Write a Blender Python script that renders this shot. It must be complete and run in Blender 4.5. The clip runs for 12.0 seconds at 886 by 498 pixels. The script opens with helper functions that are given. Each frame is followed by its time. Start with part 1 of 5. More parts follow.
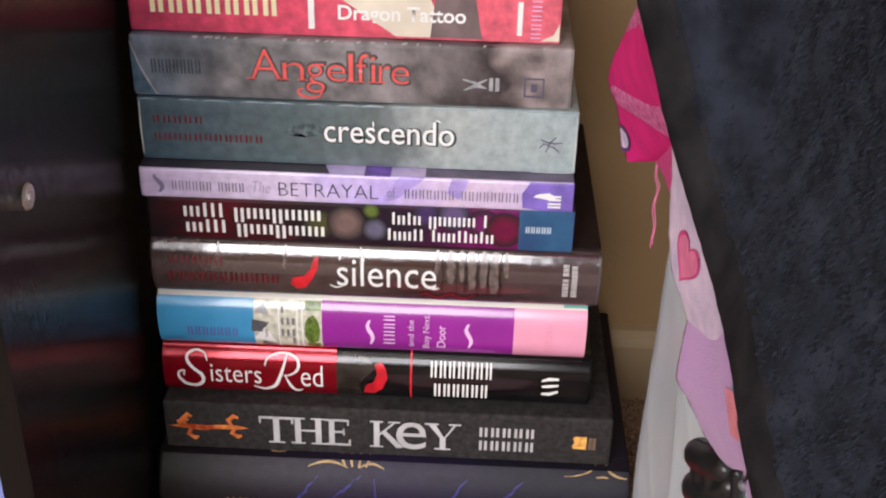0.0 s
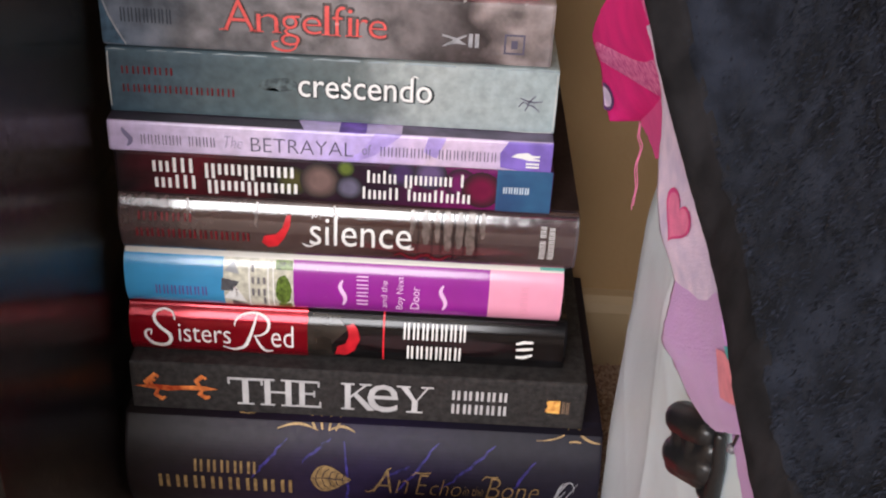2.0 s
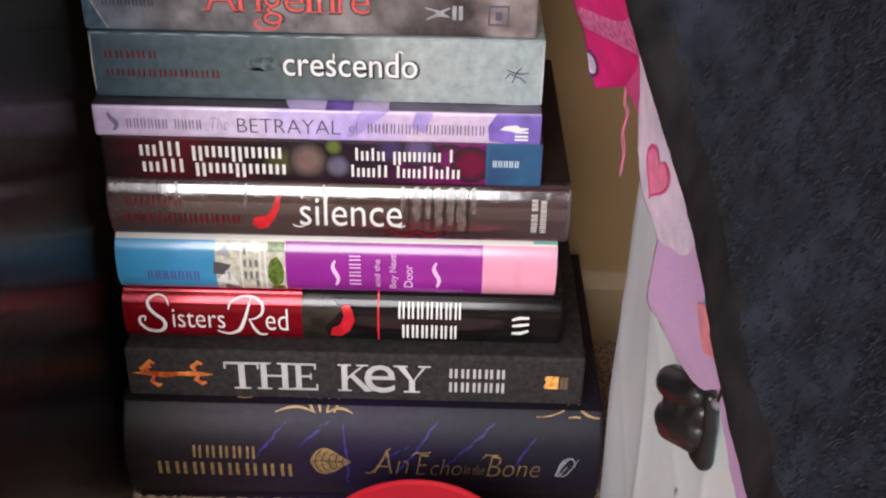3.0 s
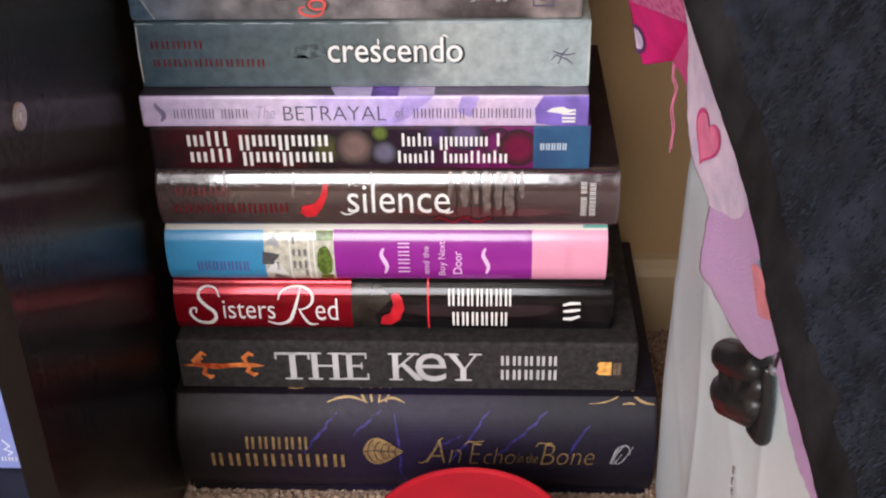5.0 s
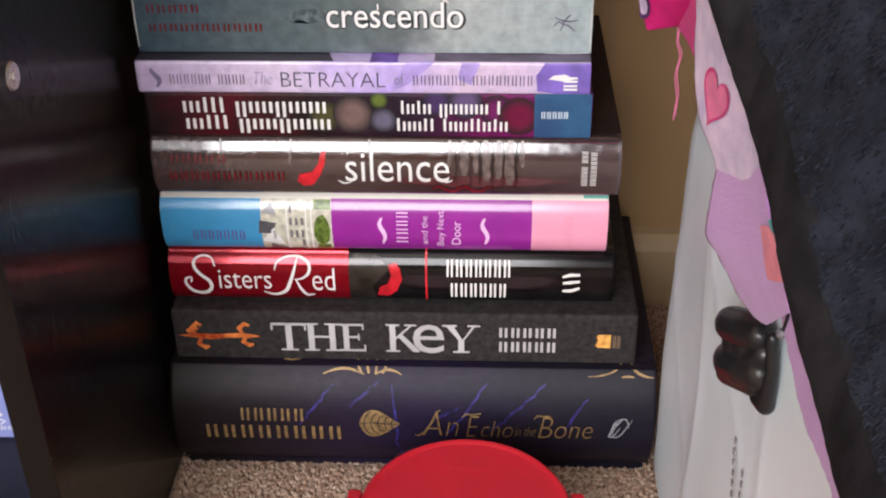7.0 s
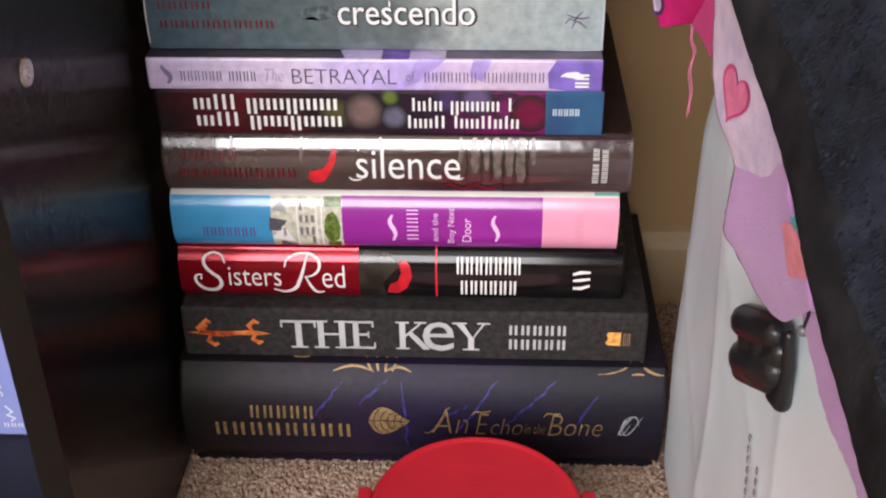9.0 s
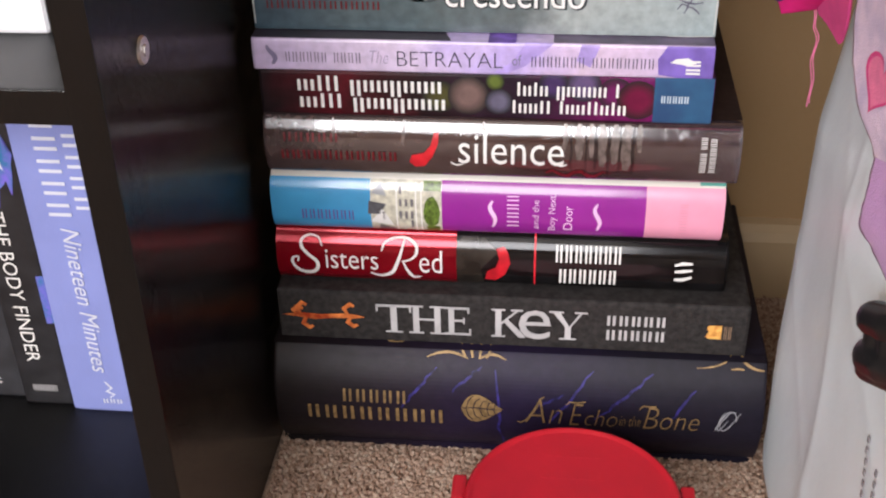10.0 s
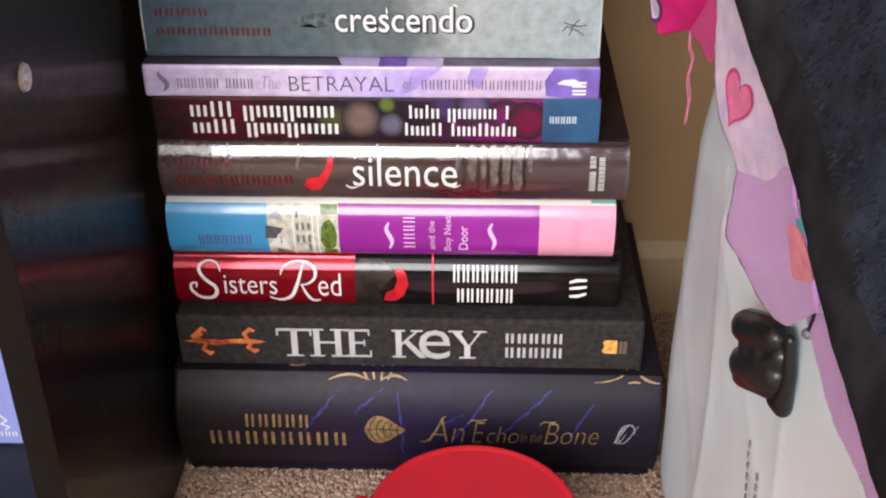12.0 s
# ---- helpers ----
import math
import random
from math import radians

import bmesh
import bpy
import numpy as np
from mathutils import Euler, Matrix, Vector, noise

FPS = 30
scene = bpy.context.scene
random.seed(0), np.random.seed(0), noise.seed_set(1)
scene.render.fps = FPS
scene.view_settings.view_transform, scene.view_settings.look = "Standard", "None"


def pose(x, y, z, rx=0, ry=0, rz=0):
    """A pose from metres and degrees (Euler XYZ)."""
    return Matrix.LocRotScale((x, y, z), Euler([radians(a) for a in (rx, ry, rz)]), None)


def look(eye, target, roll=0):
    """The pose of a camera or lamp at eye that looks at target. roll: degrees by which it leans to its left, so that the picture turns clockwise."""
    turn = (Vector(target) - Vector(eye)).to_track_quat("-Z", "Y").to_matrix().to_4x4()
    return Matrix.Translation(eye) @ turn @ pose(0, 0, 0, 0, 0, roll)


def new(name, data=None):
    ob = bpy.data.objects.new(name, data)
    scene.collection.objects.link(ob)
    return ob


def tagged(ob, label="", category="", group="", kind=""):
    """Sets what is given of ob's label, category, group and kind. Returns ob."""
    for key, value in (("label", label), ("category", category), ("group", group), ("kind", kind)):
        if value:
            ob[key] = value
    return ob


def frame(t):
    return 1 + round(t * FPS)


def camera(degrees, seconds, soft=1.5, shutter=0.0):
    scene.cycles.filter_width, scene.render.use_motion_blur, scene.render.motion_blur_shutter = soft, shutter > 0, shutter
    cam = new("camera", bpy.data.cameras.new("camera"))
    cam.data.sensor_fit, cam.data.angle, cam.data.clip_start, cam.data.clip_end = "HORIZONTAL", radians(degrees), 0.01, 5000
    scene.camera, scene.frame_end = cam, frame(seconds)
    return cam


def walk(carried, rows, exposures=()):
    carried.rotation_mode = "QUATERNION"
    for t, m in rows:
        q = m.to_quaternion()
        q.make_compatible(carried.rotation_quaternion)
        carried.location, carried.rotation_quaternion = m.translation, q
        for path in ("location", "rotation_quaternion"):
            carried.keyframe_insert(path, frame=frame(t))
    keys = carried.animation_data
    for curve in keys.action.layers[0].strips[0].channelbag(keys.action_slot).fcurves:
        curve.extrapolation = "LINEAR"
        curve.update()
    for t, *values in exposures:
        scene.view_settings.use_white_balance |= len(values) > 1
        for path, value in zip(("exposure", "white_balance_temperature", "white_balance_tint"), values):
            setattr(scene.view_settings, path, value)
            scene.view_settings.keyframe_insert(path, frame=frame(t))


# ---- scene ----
cam = camera(41.0, 12.0, soft=2.1)
PATH = [
    (0, (0.15952, -0.475, 0.46137), (0.10736, 1.26052, -0.53122), 1.404),
    (0.5, (0.16088, -0.47473, 0.45981), (0.13285, 1.25213, -0.54874), 1.416),
    (1, (0.16193, -0.47262, 0.45823), (0.12673, 1.2472, -0.56207), 1.357),
    (1.5, (0.16246, -0.47221, 0.45682), (0.118, 1.2528, -0.55431), 1.485),
    (2, (0.15368, -0.46794, 0.453), (0.16674, 1.24173, -0.58473), 3.254),
    (2.5, (0.15991, -0.4687, 0.44878), (0.16624, 1.2363, -0.59666), 2.207),
    (4.3, (0.16555, -0.46919, 0.43534), (0.09949, 1.23755, -0.60517), -1.142),
    (4.5, (0.16226, -0.47147, 0.43657), (0.06975, 1.24511, -0.58559), -1.090),
    (5, (0.16429, -0.47087, 0.43341), (0.07189, 1.23795, -0.60166), -1.406),
    (5.5, (0.16784, -0.46928, 0.42916), (0.06251, 1.2299, -0.62047), -1.977),
    (6, (0.16669, -0.46828, 0.42651), (0.05589, 1.22355, -0.63435), -1.929),
    (6.5, (0.16328, -0.46799, 0.4252), (0.06939, 1.22488, -0.63564), -1.132),
    (7, (0.1622, -0.4684, 0.42527), (0.07892, 1.22498, -0.63564), -0.857),
    (7.2, (0.16429, -0.46924, 0.42535), (0.08319, 1.22746, -0.63041), -1.144),
    (8.8, (0.1604, -0.46926, 0.42524), (0.08298, 1.22644, -0.63241), -1.022),
    (9, (0.1572, -0.46824, 0.42468), (0.07432, 1.22348, -0.63891), -0.796),
    (9.5, (0.14007, -0.46857, 0.42643), (-0.01602, 1.22286, -0.62938), -0.382),
    (10, (0.14054, -0.4639, 0.42158), (-0.04993, 1.2076, -0.65999), -1.423),
    (10.5, (0.14448, -0.46401, 0.42038), (-0.01169, 1.20961, -0.66342), -1.581),
    (11, (0.1424, -0.46464, 0.42094), (0.00284, 1.21203, -0.6604), -0.958),
    (11.5, (0.14479, -0.46586, 0.42166), (0.03498, 1.21877, -0.65071), -0.613),
    (12, (0.15309, -0.46911, 0.42225), (0.09057, 1.23498, -0.62281), -0.437),
]
walk(cam, [(t, look(eye, target, roll)) for t, eye, target, roll in PATH],
     exposures=[(0, 0.0), (2.5, 0.02), (7.0, 0.05), (9.0, 0.05), (10.5, 0.13), (11.5, 0.20), (12.0, 0.20)])

# ---- light ----
world = bpy.data.worlds.new("sky")
scene.world = world
world.use_nodes = True
_n = world.node_tree.nodes
_sky = _n.new("ShaderNodeTexSky")
_sky.sky_type, _sky.sun_disc = "NISHITA", False
_sky.sun_elevation, _sky.sun_rotation = radians(35), radians(150)
_n["Background"].inputs[1].default_value = 0.10
world.node_tree.links.new(_sky.outputs[0], _n["Background"].inputs[0])
WIN = (-1.45, 0.40, 0.75, 2.20)  # window opening in the south wall: x0, x1, z0, z1
SOUTH, NORTH, WEST, EAST, CEIL = -2.6, 0.158, -1.8, 2.2, 2.4
lamp = bpy.data.lights.new("window_light", "AREA")
lamp.shape, lamp.size, lamp.size_y, lamp.energy, lamp.color = "RECTANGLE", WIN[1] - WIN[0], WIN[3] - WIN[2], 114.0, (1.0, 0.965, 0.985)
lamp_ob = new("window_light", lamp)
lamp_ob.matrix_world = look(((WIN[0] + WIN[1]) / 2, SOUTH - 0.04, (WIN[2] + WIN[3]) / 2), (0, 0, 1.0))
scene.view_settings.exposure = 0.0


# ---- materials ----
def mat(name, colour, rough=0.5, var=0.12, scale=60.0, bump=0.0, bump_scale=400.0, metal=0.0, coat=0.0, spec=0.5, second=None, sheen=0.0):
    m = bpy.data.materials.new(name)
    m.use_nodes = True
    nt = m.node_tree
    n, lk = nt.nodes, nt.links
    b = n["Principled BSDF"]
    b.inputs["Metallic"].default_value, b.inputs["Coat Weight"].default_value = metal, coat
    b.inputs["Specular IOR Level"].default_value, b.inputs["Sheen Weight"].default_value = spec, sheen
    b.inputs["Coat Roughness"].default_value = 0.12
    tc = n.new("ShaderNodeTexCoord")
    big = n.new("ShaderNodeTexNoise")
    big.inputs["Scale"].default_value, big.inputs["Detail"].default_value = scale, 6.0
    lk.new(tc.outputs["Object"], big.inputs["Vector"])
    ramp = n.new("ShaderNodeValToRGB")
    lo = [c * (1 - var) for c in colour[:3]]
    hi = [min(1, c * (1 + var)) for c in (second or colour)[:3]]
    ramp.color_ramp.elements[0].position, ramp.color_ramp.elements[1].position = 0.34, 0.66
    ramp.color_ramp.elements[0].color, ramp.color_ramp.elements[1].color = (*lo, 1), (*hi, 1)
    lk.new(big.outputs["Fac"], ramp.inputs["Fac"])
    lk.new(ramp.outputs["Color"], b.inputs["Base Color"])
    fine = n.new("ShaderNodeTexNoise")
    fine.inputs["Scale"].default_value, fine.inputs["Detail"].default_value = bump_scale, 4.0
    lk.new(tc.outputs["Object"], fine.inputs["Vector"])
    rr = n.new("ShaderNodeMapRange")
    rr.inputs["To Min"].default_value, rr.inputs["To Max"].default_value = max(0.02, rough * 0.8), min(1, rough * 1.2)
    lk.new(fine.outputs["Fac"], rr.inputs["Value"])
    lk.new(rr.outputs["Result"], b.inputs["Roughness"])
    if bump:
        bp = n.new("ShaderNodeBump")
        bp.inputs["Strength"].default_value, bp.inputs["Distance"].default_value = bump, 0.002
        lk.new(fine.outputs["Fac"], bp.inputs["Height"])
        lk.new(bp.outputs["Normal"], b.inputs["Normal"])
    return m


def along(m, stops, low=0.72, high=1.28, scale=190.0):
    """Mixes a run of colours along the book's length (object x, metres) with clouds into a material's base colour."""
    n, lk = m.node_tree.nodes, m.node_tree.links
    tc = n.new("ShaderNodeTexCoord")
    sep = n.new("ShaderNodeSeparateXYZ")
    lk.new(tc.outputs["Object"], sep.inputs[0])
    cloud = n.new("ShaderNodeTexNoise")
    cloud.inputs["Scale"].default_value, cloud.inputs["Detail"].default_value = 38.0, 5.0
    lk.new(tc.outputs["Object"], cloud.inputs["Vector"])
    add = n.new("ShaderNodeMath")
    add.operation = "MULTIPLY_ADD"
    lk.new(cloud.outputs["Fac"], add.inputs[0])
    add.inputs[1].default_value = 0.07
    lk.new(sep.outputs["X"], add.inputs[2])
    scl = n.new("ShaderNodeMath")
    scl.operation = "MULTIPLY_ADD"
    lk.new(add.outputs[0], scl.inputs[0])
    scl.inputs[1].default_value, scl.inputs[2].default_value = 5.0, -0.17
    ramp = n.new("ShaderNodeValToRGB")
    while len(ramp.color_ramp.elements) < len(stops):
        ramp.color_ramp.elements.new(0.5)
    for e, (p, c) in zip(ramp.color_ramp.elements, stops):
        e.position, e.color = p, (*c, 1)
    lk.new(scl.outputs[0], ramp.inputs["Fac"])
    grain = n.new("ShaderNodeTexNoise")
    grain.inputs["Scale"].default_value, grain.inputs["Detail"].default_value = scale, 8.0
    lk.new(tc.outputs["Object"], grain.inputs["Vector"])
    mr = n.new("ShaderNodeMapRange")
    mr.inputs["From Min"].default_value, mr.inputs["From Max"].default_value = 0.3, 0.7
    mr.inputs["To Min"].default_value, mr.inputs["To Max"].default_value = low, high
    lk.new(grain.outputs["Fac"], mr.inputs["Value"])
    mix = n.new("ShaderNodeMix")
    mix.data_type, mix.blend_type = "RGBA", "MULTIPLY"
    mix.inputs["Factor"].default_value = 1.0
    lk.new(ramp.outputs["Color"], mix.inputs[6])
    lk.new(mr.outputs["Result"], mix.inputs[7])
    lk.new(mix.outputs[2], n["Principled BSDF"].inputs["Base Color"])
    return m


WHITE_INK = mat("white_ink", (0.80, 0.79, 0.76), 0.45, 0.04)
GREY_INK = mat("grey_ink", (0.52, 0.51, 0.51), 0.4, 0.12)
CREAM_INK = mat("cream_ink", (0.80, 0.72, 0.45), 0.4, 0.06)
GOLD_FOIL = mat("gold_foil", (0.28, 0.18, 0.075), 0.5, 0.35, 300, metal=0.35)
SILVER_INK = mat("silver_ink", (0.42, 0.43, 0.46), 0.35, 0.2, 300, metal=0.4)
SLATE_INK = mat("slate_ink", (0.10, 0.09, 0.14), 0.45, 0.2)
DARK_RED_INK = mat("dark_red_ink", (0.15, 0.008, 0.014), 0.35, 0.3, 250)
RED_INK = mat("red_ink", (0.72, 0.02, 0.035), 0.35, 0.2, 120)
CORAL_INK = mat("coral_ink", (0.72, 0.10, 0.09), 0.4, 0.15, 200)
ORANGE_INK = mat("orange_ink", (0.85, 0.30, 0.06), 0.4, 0.3, 350, second=(0.85, 0.45, 0.12))
FIRE_INK = mat("fire_ink", (0.42, 0.045, 0.012), 0.5, 0.2, 110, second=(0.80, 0.26, 0.07), spec=0.2)
BLUE_STREAK = mat("blue_streak", (0.012, 0.009, 0.045), 0.5, 0.4, 160, second=(0.035, 0.026, 0.17), spec=0.3)
PAPER = mat("page_edges", (0.62, 0.55, 0.42), 0.9, 0.12, 900, bump=0.3, bump_scale=1500)
BLACK_WOOD = mat("black_laminate", (0.003, 0.0028, 0.003), 0.11, 0.25, 25, bump=0.04, bump_scale=700, spec=0.44)
# a fine upright grain in the laminate
_wn, _wl = BLACK_WOOD.node_tree.nodes, BLACK_WOOD.node_tree.links
_wt, _wm, _wg = _wn.new("ShaderNodeTexCoord"), _wn.new("ShaderNodeMapping"), _wn.new("ShaderNodeTexNoise")
_wm.inputs["Scale"].default_value = (1.0, 1.0, 0.04)
_wg.inputs["Scale"].default_value, _wg.inputs["Detail"].default_value = 2600.0, 2.0
_wl.new(_wt.outputs["Object"], _wm.inputs["Vector"])
_wl.new(_wm.outputs["Vector"], _wg.inputs["Vector"])
for _wb in [x for x in _wn if x.bl_idname == "ShaderNodeBump"]:
    _wl.new(_wg.outputs["Fac"], _wb.inputs["Height"])
    _wb.inputs["Strength"].default_value, _wb.inputs["Distance"].default_value = 0.5, 0.0006


# ---- building blocks ----
def part(name, bm, material, parent=None, label="", smooth=False):
    me = bpy.data.meshes.new(name)
    bmesh.ops.recalc_face_normals(bm, faces=bm.faces[:])
    bm.to_mesh(me)
    bm.free()
    if smooth:
        me.polygons.foreach_set("use_smooth", [True] * len(me.polygons))
    me.materials.append(material)
    ob = new(name, me)
    ob.parent = parent
    return tagged(ob, label=label)


def thing(name, label, category, group="", kind="", at=(0, 0, 0)):
    ob = new(name)
    ob.empty_display_size = 0.02
    ob.location = at
    return tagged(ob, label, category, group, kind)


def block(bm, x0, x1, y0, y1, z0, z1, bevel=0.0, seg=2):
    m = Matrix.Translation(((x0 + x1) / 2, (y0 + y1) / 2, (z0 + z1) / 2)) @ Matrix.Diagonal((x1 - x0, y1 - y0, z1 - z0, 1))
    vs = bmesh.ops.create_cube(bm, size=1, matrix=m)["verts"]
    if bevel:
        es = list({e for v in vs for e in v.link_edges})
        bmesh.ops.bevel(bm, geom=es, offset=bevel, segments=seg, affect="EDGES", profile=0.6)
    return bm


def boxpart(name, box, material, parent=None, label="", bevel=0.0):
    return part(name, block(bmesh.new(), *box, bevel=bevel), material, parent, label)


# ---- the room ----
WALL_PAINT = mat("tan_wall_paint", (0.36, 0.228, 0.110), 0.75, 0.06, 4, bump=0.25, bump_scale=260)
CEIL_PAINT = mat("white_ceiling_paint", (0.78, 0.77, 0.74), 0.9, 0.03, 3, bump=0.2, bump_scale=150)
TRIM_PAINT = mat("tan_trim_paint", (0.46, 0.34, 0.20), 0.5, 0.06, 12, bump=0.08, bump_scale=200)
CARPET = mat("carpet_backing", (0.31, 0.22, 0.16), 0.95, 0.35, 300, bump=0.8, bump_scale=600)


def structure(name, boxes, material, label, category, bevel=0.0):
    bm = bmesh.new()
    for b in boxes:
        block(bm, *b, bevel=bevel)
    return tagged(part(name, bm, material), label, category, kind="structure")


T = 0.12
structure("floor", [(WEST - T, EAST + T, SOUTH - T, NORTH + T, -0.1, 0.0)], CARPET, "beige and brown speckled cut-pile carpet floor", "floor")
structure("wall_north", [(WEST, EAST, NORTH, NORTH + T, 0, CEIL)], WALL_PAINT, "tan painted wall behind the books", "wall")
structure("wall_west", [(WEST - T, WEST, SOUTH - T, NORTH + T, 0, CEIL)], WALL_PAINT, "tan painted side wall of the room", "wall")
structure("wall_east", [(EAST, EAST + T, SOUTH - T, NORTH + T, 0, CEIL)], WALL_PAINT, "tan painted side wall of the room", "wall")
structure("wall_south", [(WEST, WIN[0], SOUTH - T, SOUTH, 0, CEIL), (WIN[1], EAST, SOUTH - T, SOUTH, 0, CEIL),
                         (WIN[0], WIN[1], SOUTH - T, SOUTH, 0, WIN[2]), (WIN[0], WIN[1], SOUTH - T, SOUTH, WIN[3], CEIL)],
          WALL_PAINT, "tan painted wall with an open window hole", "wall")
structure("ceiling", [(WEST - T, EAST + T, SOUTH - T, NORTH + T, CEIL, CEIL + 0.1)], CEIL_PAINT, "plain white painted ceiling", "ceiling")
# baseboard with a rounded top edge
bm = bmesh.new()
prof = [(NORTH, 0), (NORTH - 0.012, 0), (NORTH - 0.012, 0.040), (NORTH - 0.010, 0.045), (NORTH - 0.006, 0.049), (NORTH, 0.050)]
ring = [[bm.verts.new((x, y, z)) for y, z in prof] for x in (0.004, EAST)]
for a in range(len(prof)):
    b = (a + 1) % len(prof)
    bm.faces.new((ring[0][a], ring[0][b], ring[1][b], ring[1][a]))
bm.faces.new(ring[0]), bm.faces.new(ring[1])
tagged(part("baseboard", bm, TRIM_PAINT), "low tan painted baseboard along the wall", "baseboard", kind="structure")


# ---- books ----
def book(name, label, x0, x1, z0, z1, yf, depth, cover, camber=0.0004, hard=False, rot=None, group="stacked books", bow=0.0):
    """A book lying flat, its spine towards the room: x0 to x1 long, z0 to z1 thick, the spine's front at yf. Returns the frame for its art."""
    L, H = x1 - x0, z1 - z0
    th = thing(name, label, "book", group, at=(x0, yf, z0))
    bt = 0.0028 if hard else 0.0006
    power = bow or ((2.2 if H > 0.05 else 3.0) if hard else 6.0)
    corner = 0.0022 if hard else 0.0008

    def front(v):
        w = min(1.0, abs(2 * v / H - 1))
        return camber * w**power

    outer = [(depth, 0.0)]
    if hard:
        outer += [(0.020, 0.0), (0.014, 0.0011), (0.009, 0.0)]
    n = 44 if hard else 8
    for k in range(n + 1):
        a = -math.pi / 2 + math.pi * k / n
        v = H / 2 + H / 2 * (math.copysign(abs(math.sin(a)) ** (0.75 if hard else 0.45), math.sin(a)))
        edge = min(v, H - v)
        y = front(v) + (corner - math.sqrt(max(0, corner**2 - (corner - edge) ** 2)) if edge < corner else 0)
        outer.append((y, v))
    if hard:
        outer += [(0.009, H), (0.014, H - 0.0011), (0.020, H)]
    outer += [(depth, H)]
    inner_y = camber + corner + bt
    inner = [(depth, H - bt), (inner_y, H - bt), (inner_y, bt), (depth, bt)]
    loop = outer + inner
    bm = bmesh.new()
    rng = random.Random(name + str(z0))
    xs = [0, 0.0012, L * 0.25, L * 0.5, L * 0.75, L - 0.0012, L]
    rings = []
    for i, x in enumerate(xs):
        inset = 0.0005 if i in (0, len(xs) - 1) else 0.0
        wob = rng.uniform(-0.0002, 0.0002)
        rings.append([bm.verts.new((x, y + wob + (inset if y < 0.012 else 0), min(max(z, inset * 0.6), H - inset * 0.6))) for y, z in loop])
    for r, s in zip(rings, rings[1:]):
        for a in range(len(loop)):
            b = (a + 1) % len(loop)
            bm.faces.new((r[a], r[b], s[b], s[a]))
    bm.faces.new(rings[0]), bm.faces.new(rings[-1])
    case = part("cover", bm, cover, th)
    over = 0.003 if hard else 0.0005
    pages = bmesh.new()
    block(pages, over, L - over, inner_y + 0.0004, depth - over, bt + 0.0001, H - bt - 0.0001)
    part("page_block", pages, PAPER, th, "cream paper page block")
    if rot is not None:
        th.rotation_euler = rot
    return {"root": th, "cover": case, "L": L, "H": H, "front": front, "corner": corner, "depth": depth, "hard": hard, "rise": 0.6 * camber / H if hard and H < 0.05 else 0.0}


def lay(bk, bm, material, name, label="", lift=0.00022):
    """Bends a flat drawing (x: fraction along the spine, y: fraction of its height) onto a book's spine; heights over 1 run onto its top."""
    H, L = bk["H"], bk["L"]
    lo, hi = min(v.co.y for v in bm.verts), max(v.co.y for v in bm.verts)
    for w in [k / 40 for k in range(1, 40)] if bk["hard"] else (0.02, 0.04, 0.10, 0.25, 0.5, 0.75, 0.90, 0.96, 0.98):
        if lo < w < hi:
            bmesh.ops.bisect_plane(bm, geom=bm.verts[:] + bm.edges[:] + bm.faces[:], plane_co=(0, w, 0), plane_no=(0, 1, 0))
    lift = lift + (0.0002 if bk["hard"] else 0.0)
    if hi > 1:
        bmesh.ops.bisect_plane(bm, geom=bm.verts[:] + bm.edges[:] + bm.faces[:], plane_co=(0, 1, 0), plane_no=(0, 1, 0))
    for v in bm.verts:
        u, w = v.co.x, v.co.y
        if 0 < w < 1:
            w += bk["rise"] * (1 - abs(2 * w - 1) ** 3.0)
        if w <= 1:
            z = w * H
            edge = min(z, H - z)
            c = bk["corner"]
            y = bk["front"](z) + (c - math.sqrt(max(0, c * c - (c - edge) ** 2)) if edge < c else 0)
            up = lift if edge < c * 0.6 and w > 0.5 else 0
            v.co = (u * L, y - lift, z + up)
        else:
            v.co = (u * L, bk["front"](H) + bk["corner"] + (w - 1) * H, H + lift)
    return part(name, bm, material, bk["cover"], label)


def patch(bk, u0, u1, v0, v1, material, name="printed_panel", label="", lift=0.00025):
    bm = bmesh.new()
    bm.faces.new([bm.verts.new((x, y, 0)) for x, y in ((u0, v0), (u1, v0), (u1, v1), (u0, v1))])
    return lay(bk, bm, material, name, label, lift)


def shape(bk, pts, material, name="emblem", label="", lift=0.0003):
    bm = bmesh.new()
    f = bm.faces.new([bm.verts.new((x, y, 0)) for x, y in pts])
    bmesh.ops.triangulate(bm, faces=[f])
    return lay(bk, bm, material, name, label, lift)


def disc(bk, u, v, r, colour, name="printed_spot", lift=0.0002, n=20):
    """A soft round spot of print, fainter towards its rim."""
    k = bk["L"] / bk["H"]
    for step in range(7):
        f, d = 1.28 - 0.11 * step, 0.10 + 0.15 * step
        ink = mat("spot_ink", [0.014 * (1 - d) + c * d for c in colour], 0.4, 0.12, 150, spec=0.3)
        pts = [(u + f * r * math.cos(a), min(0.99, max(0.01, v + f * r * k * math.sin(a)))) for a in (2 * math.pi * i / n for i in range(n))]
        shape(bk, pts, ink, name, lift=lift + 0.00002 * step)


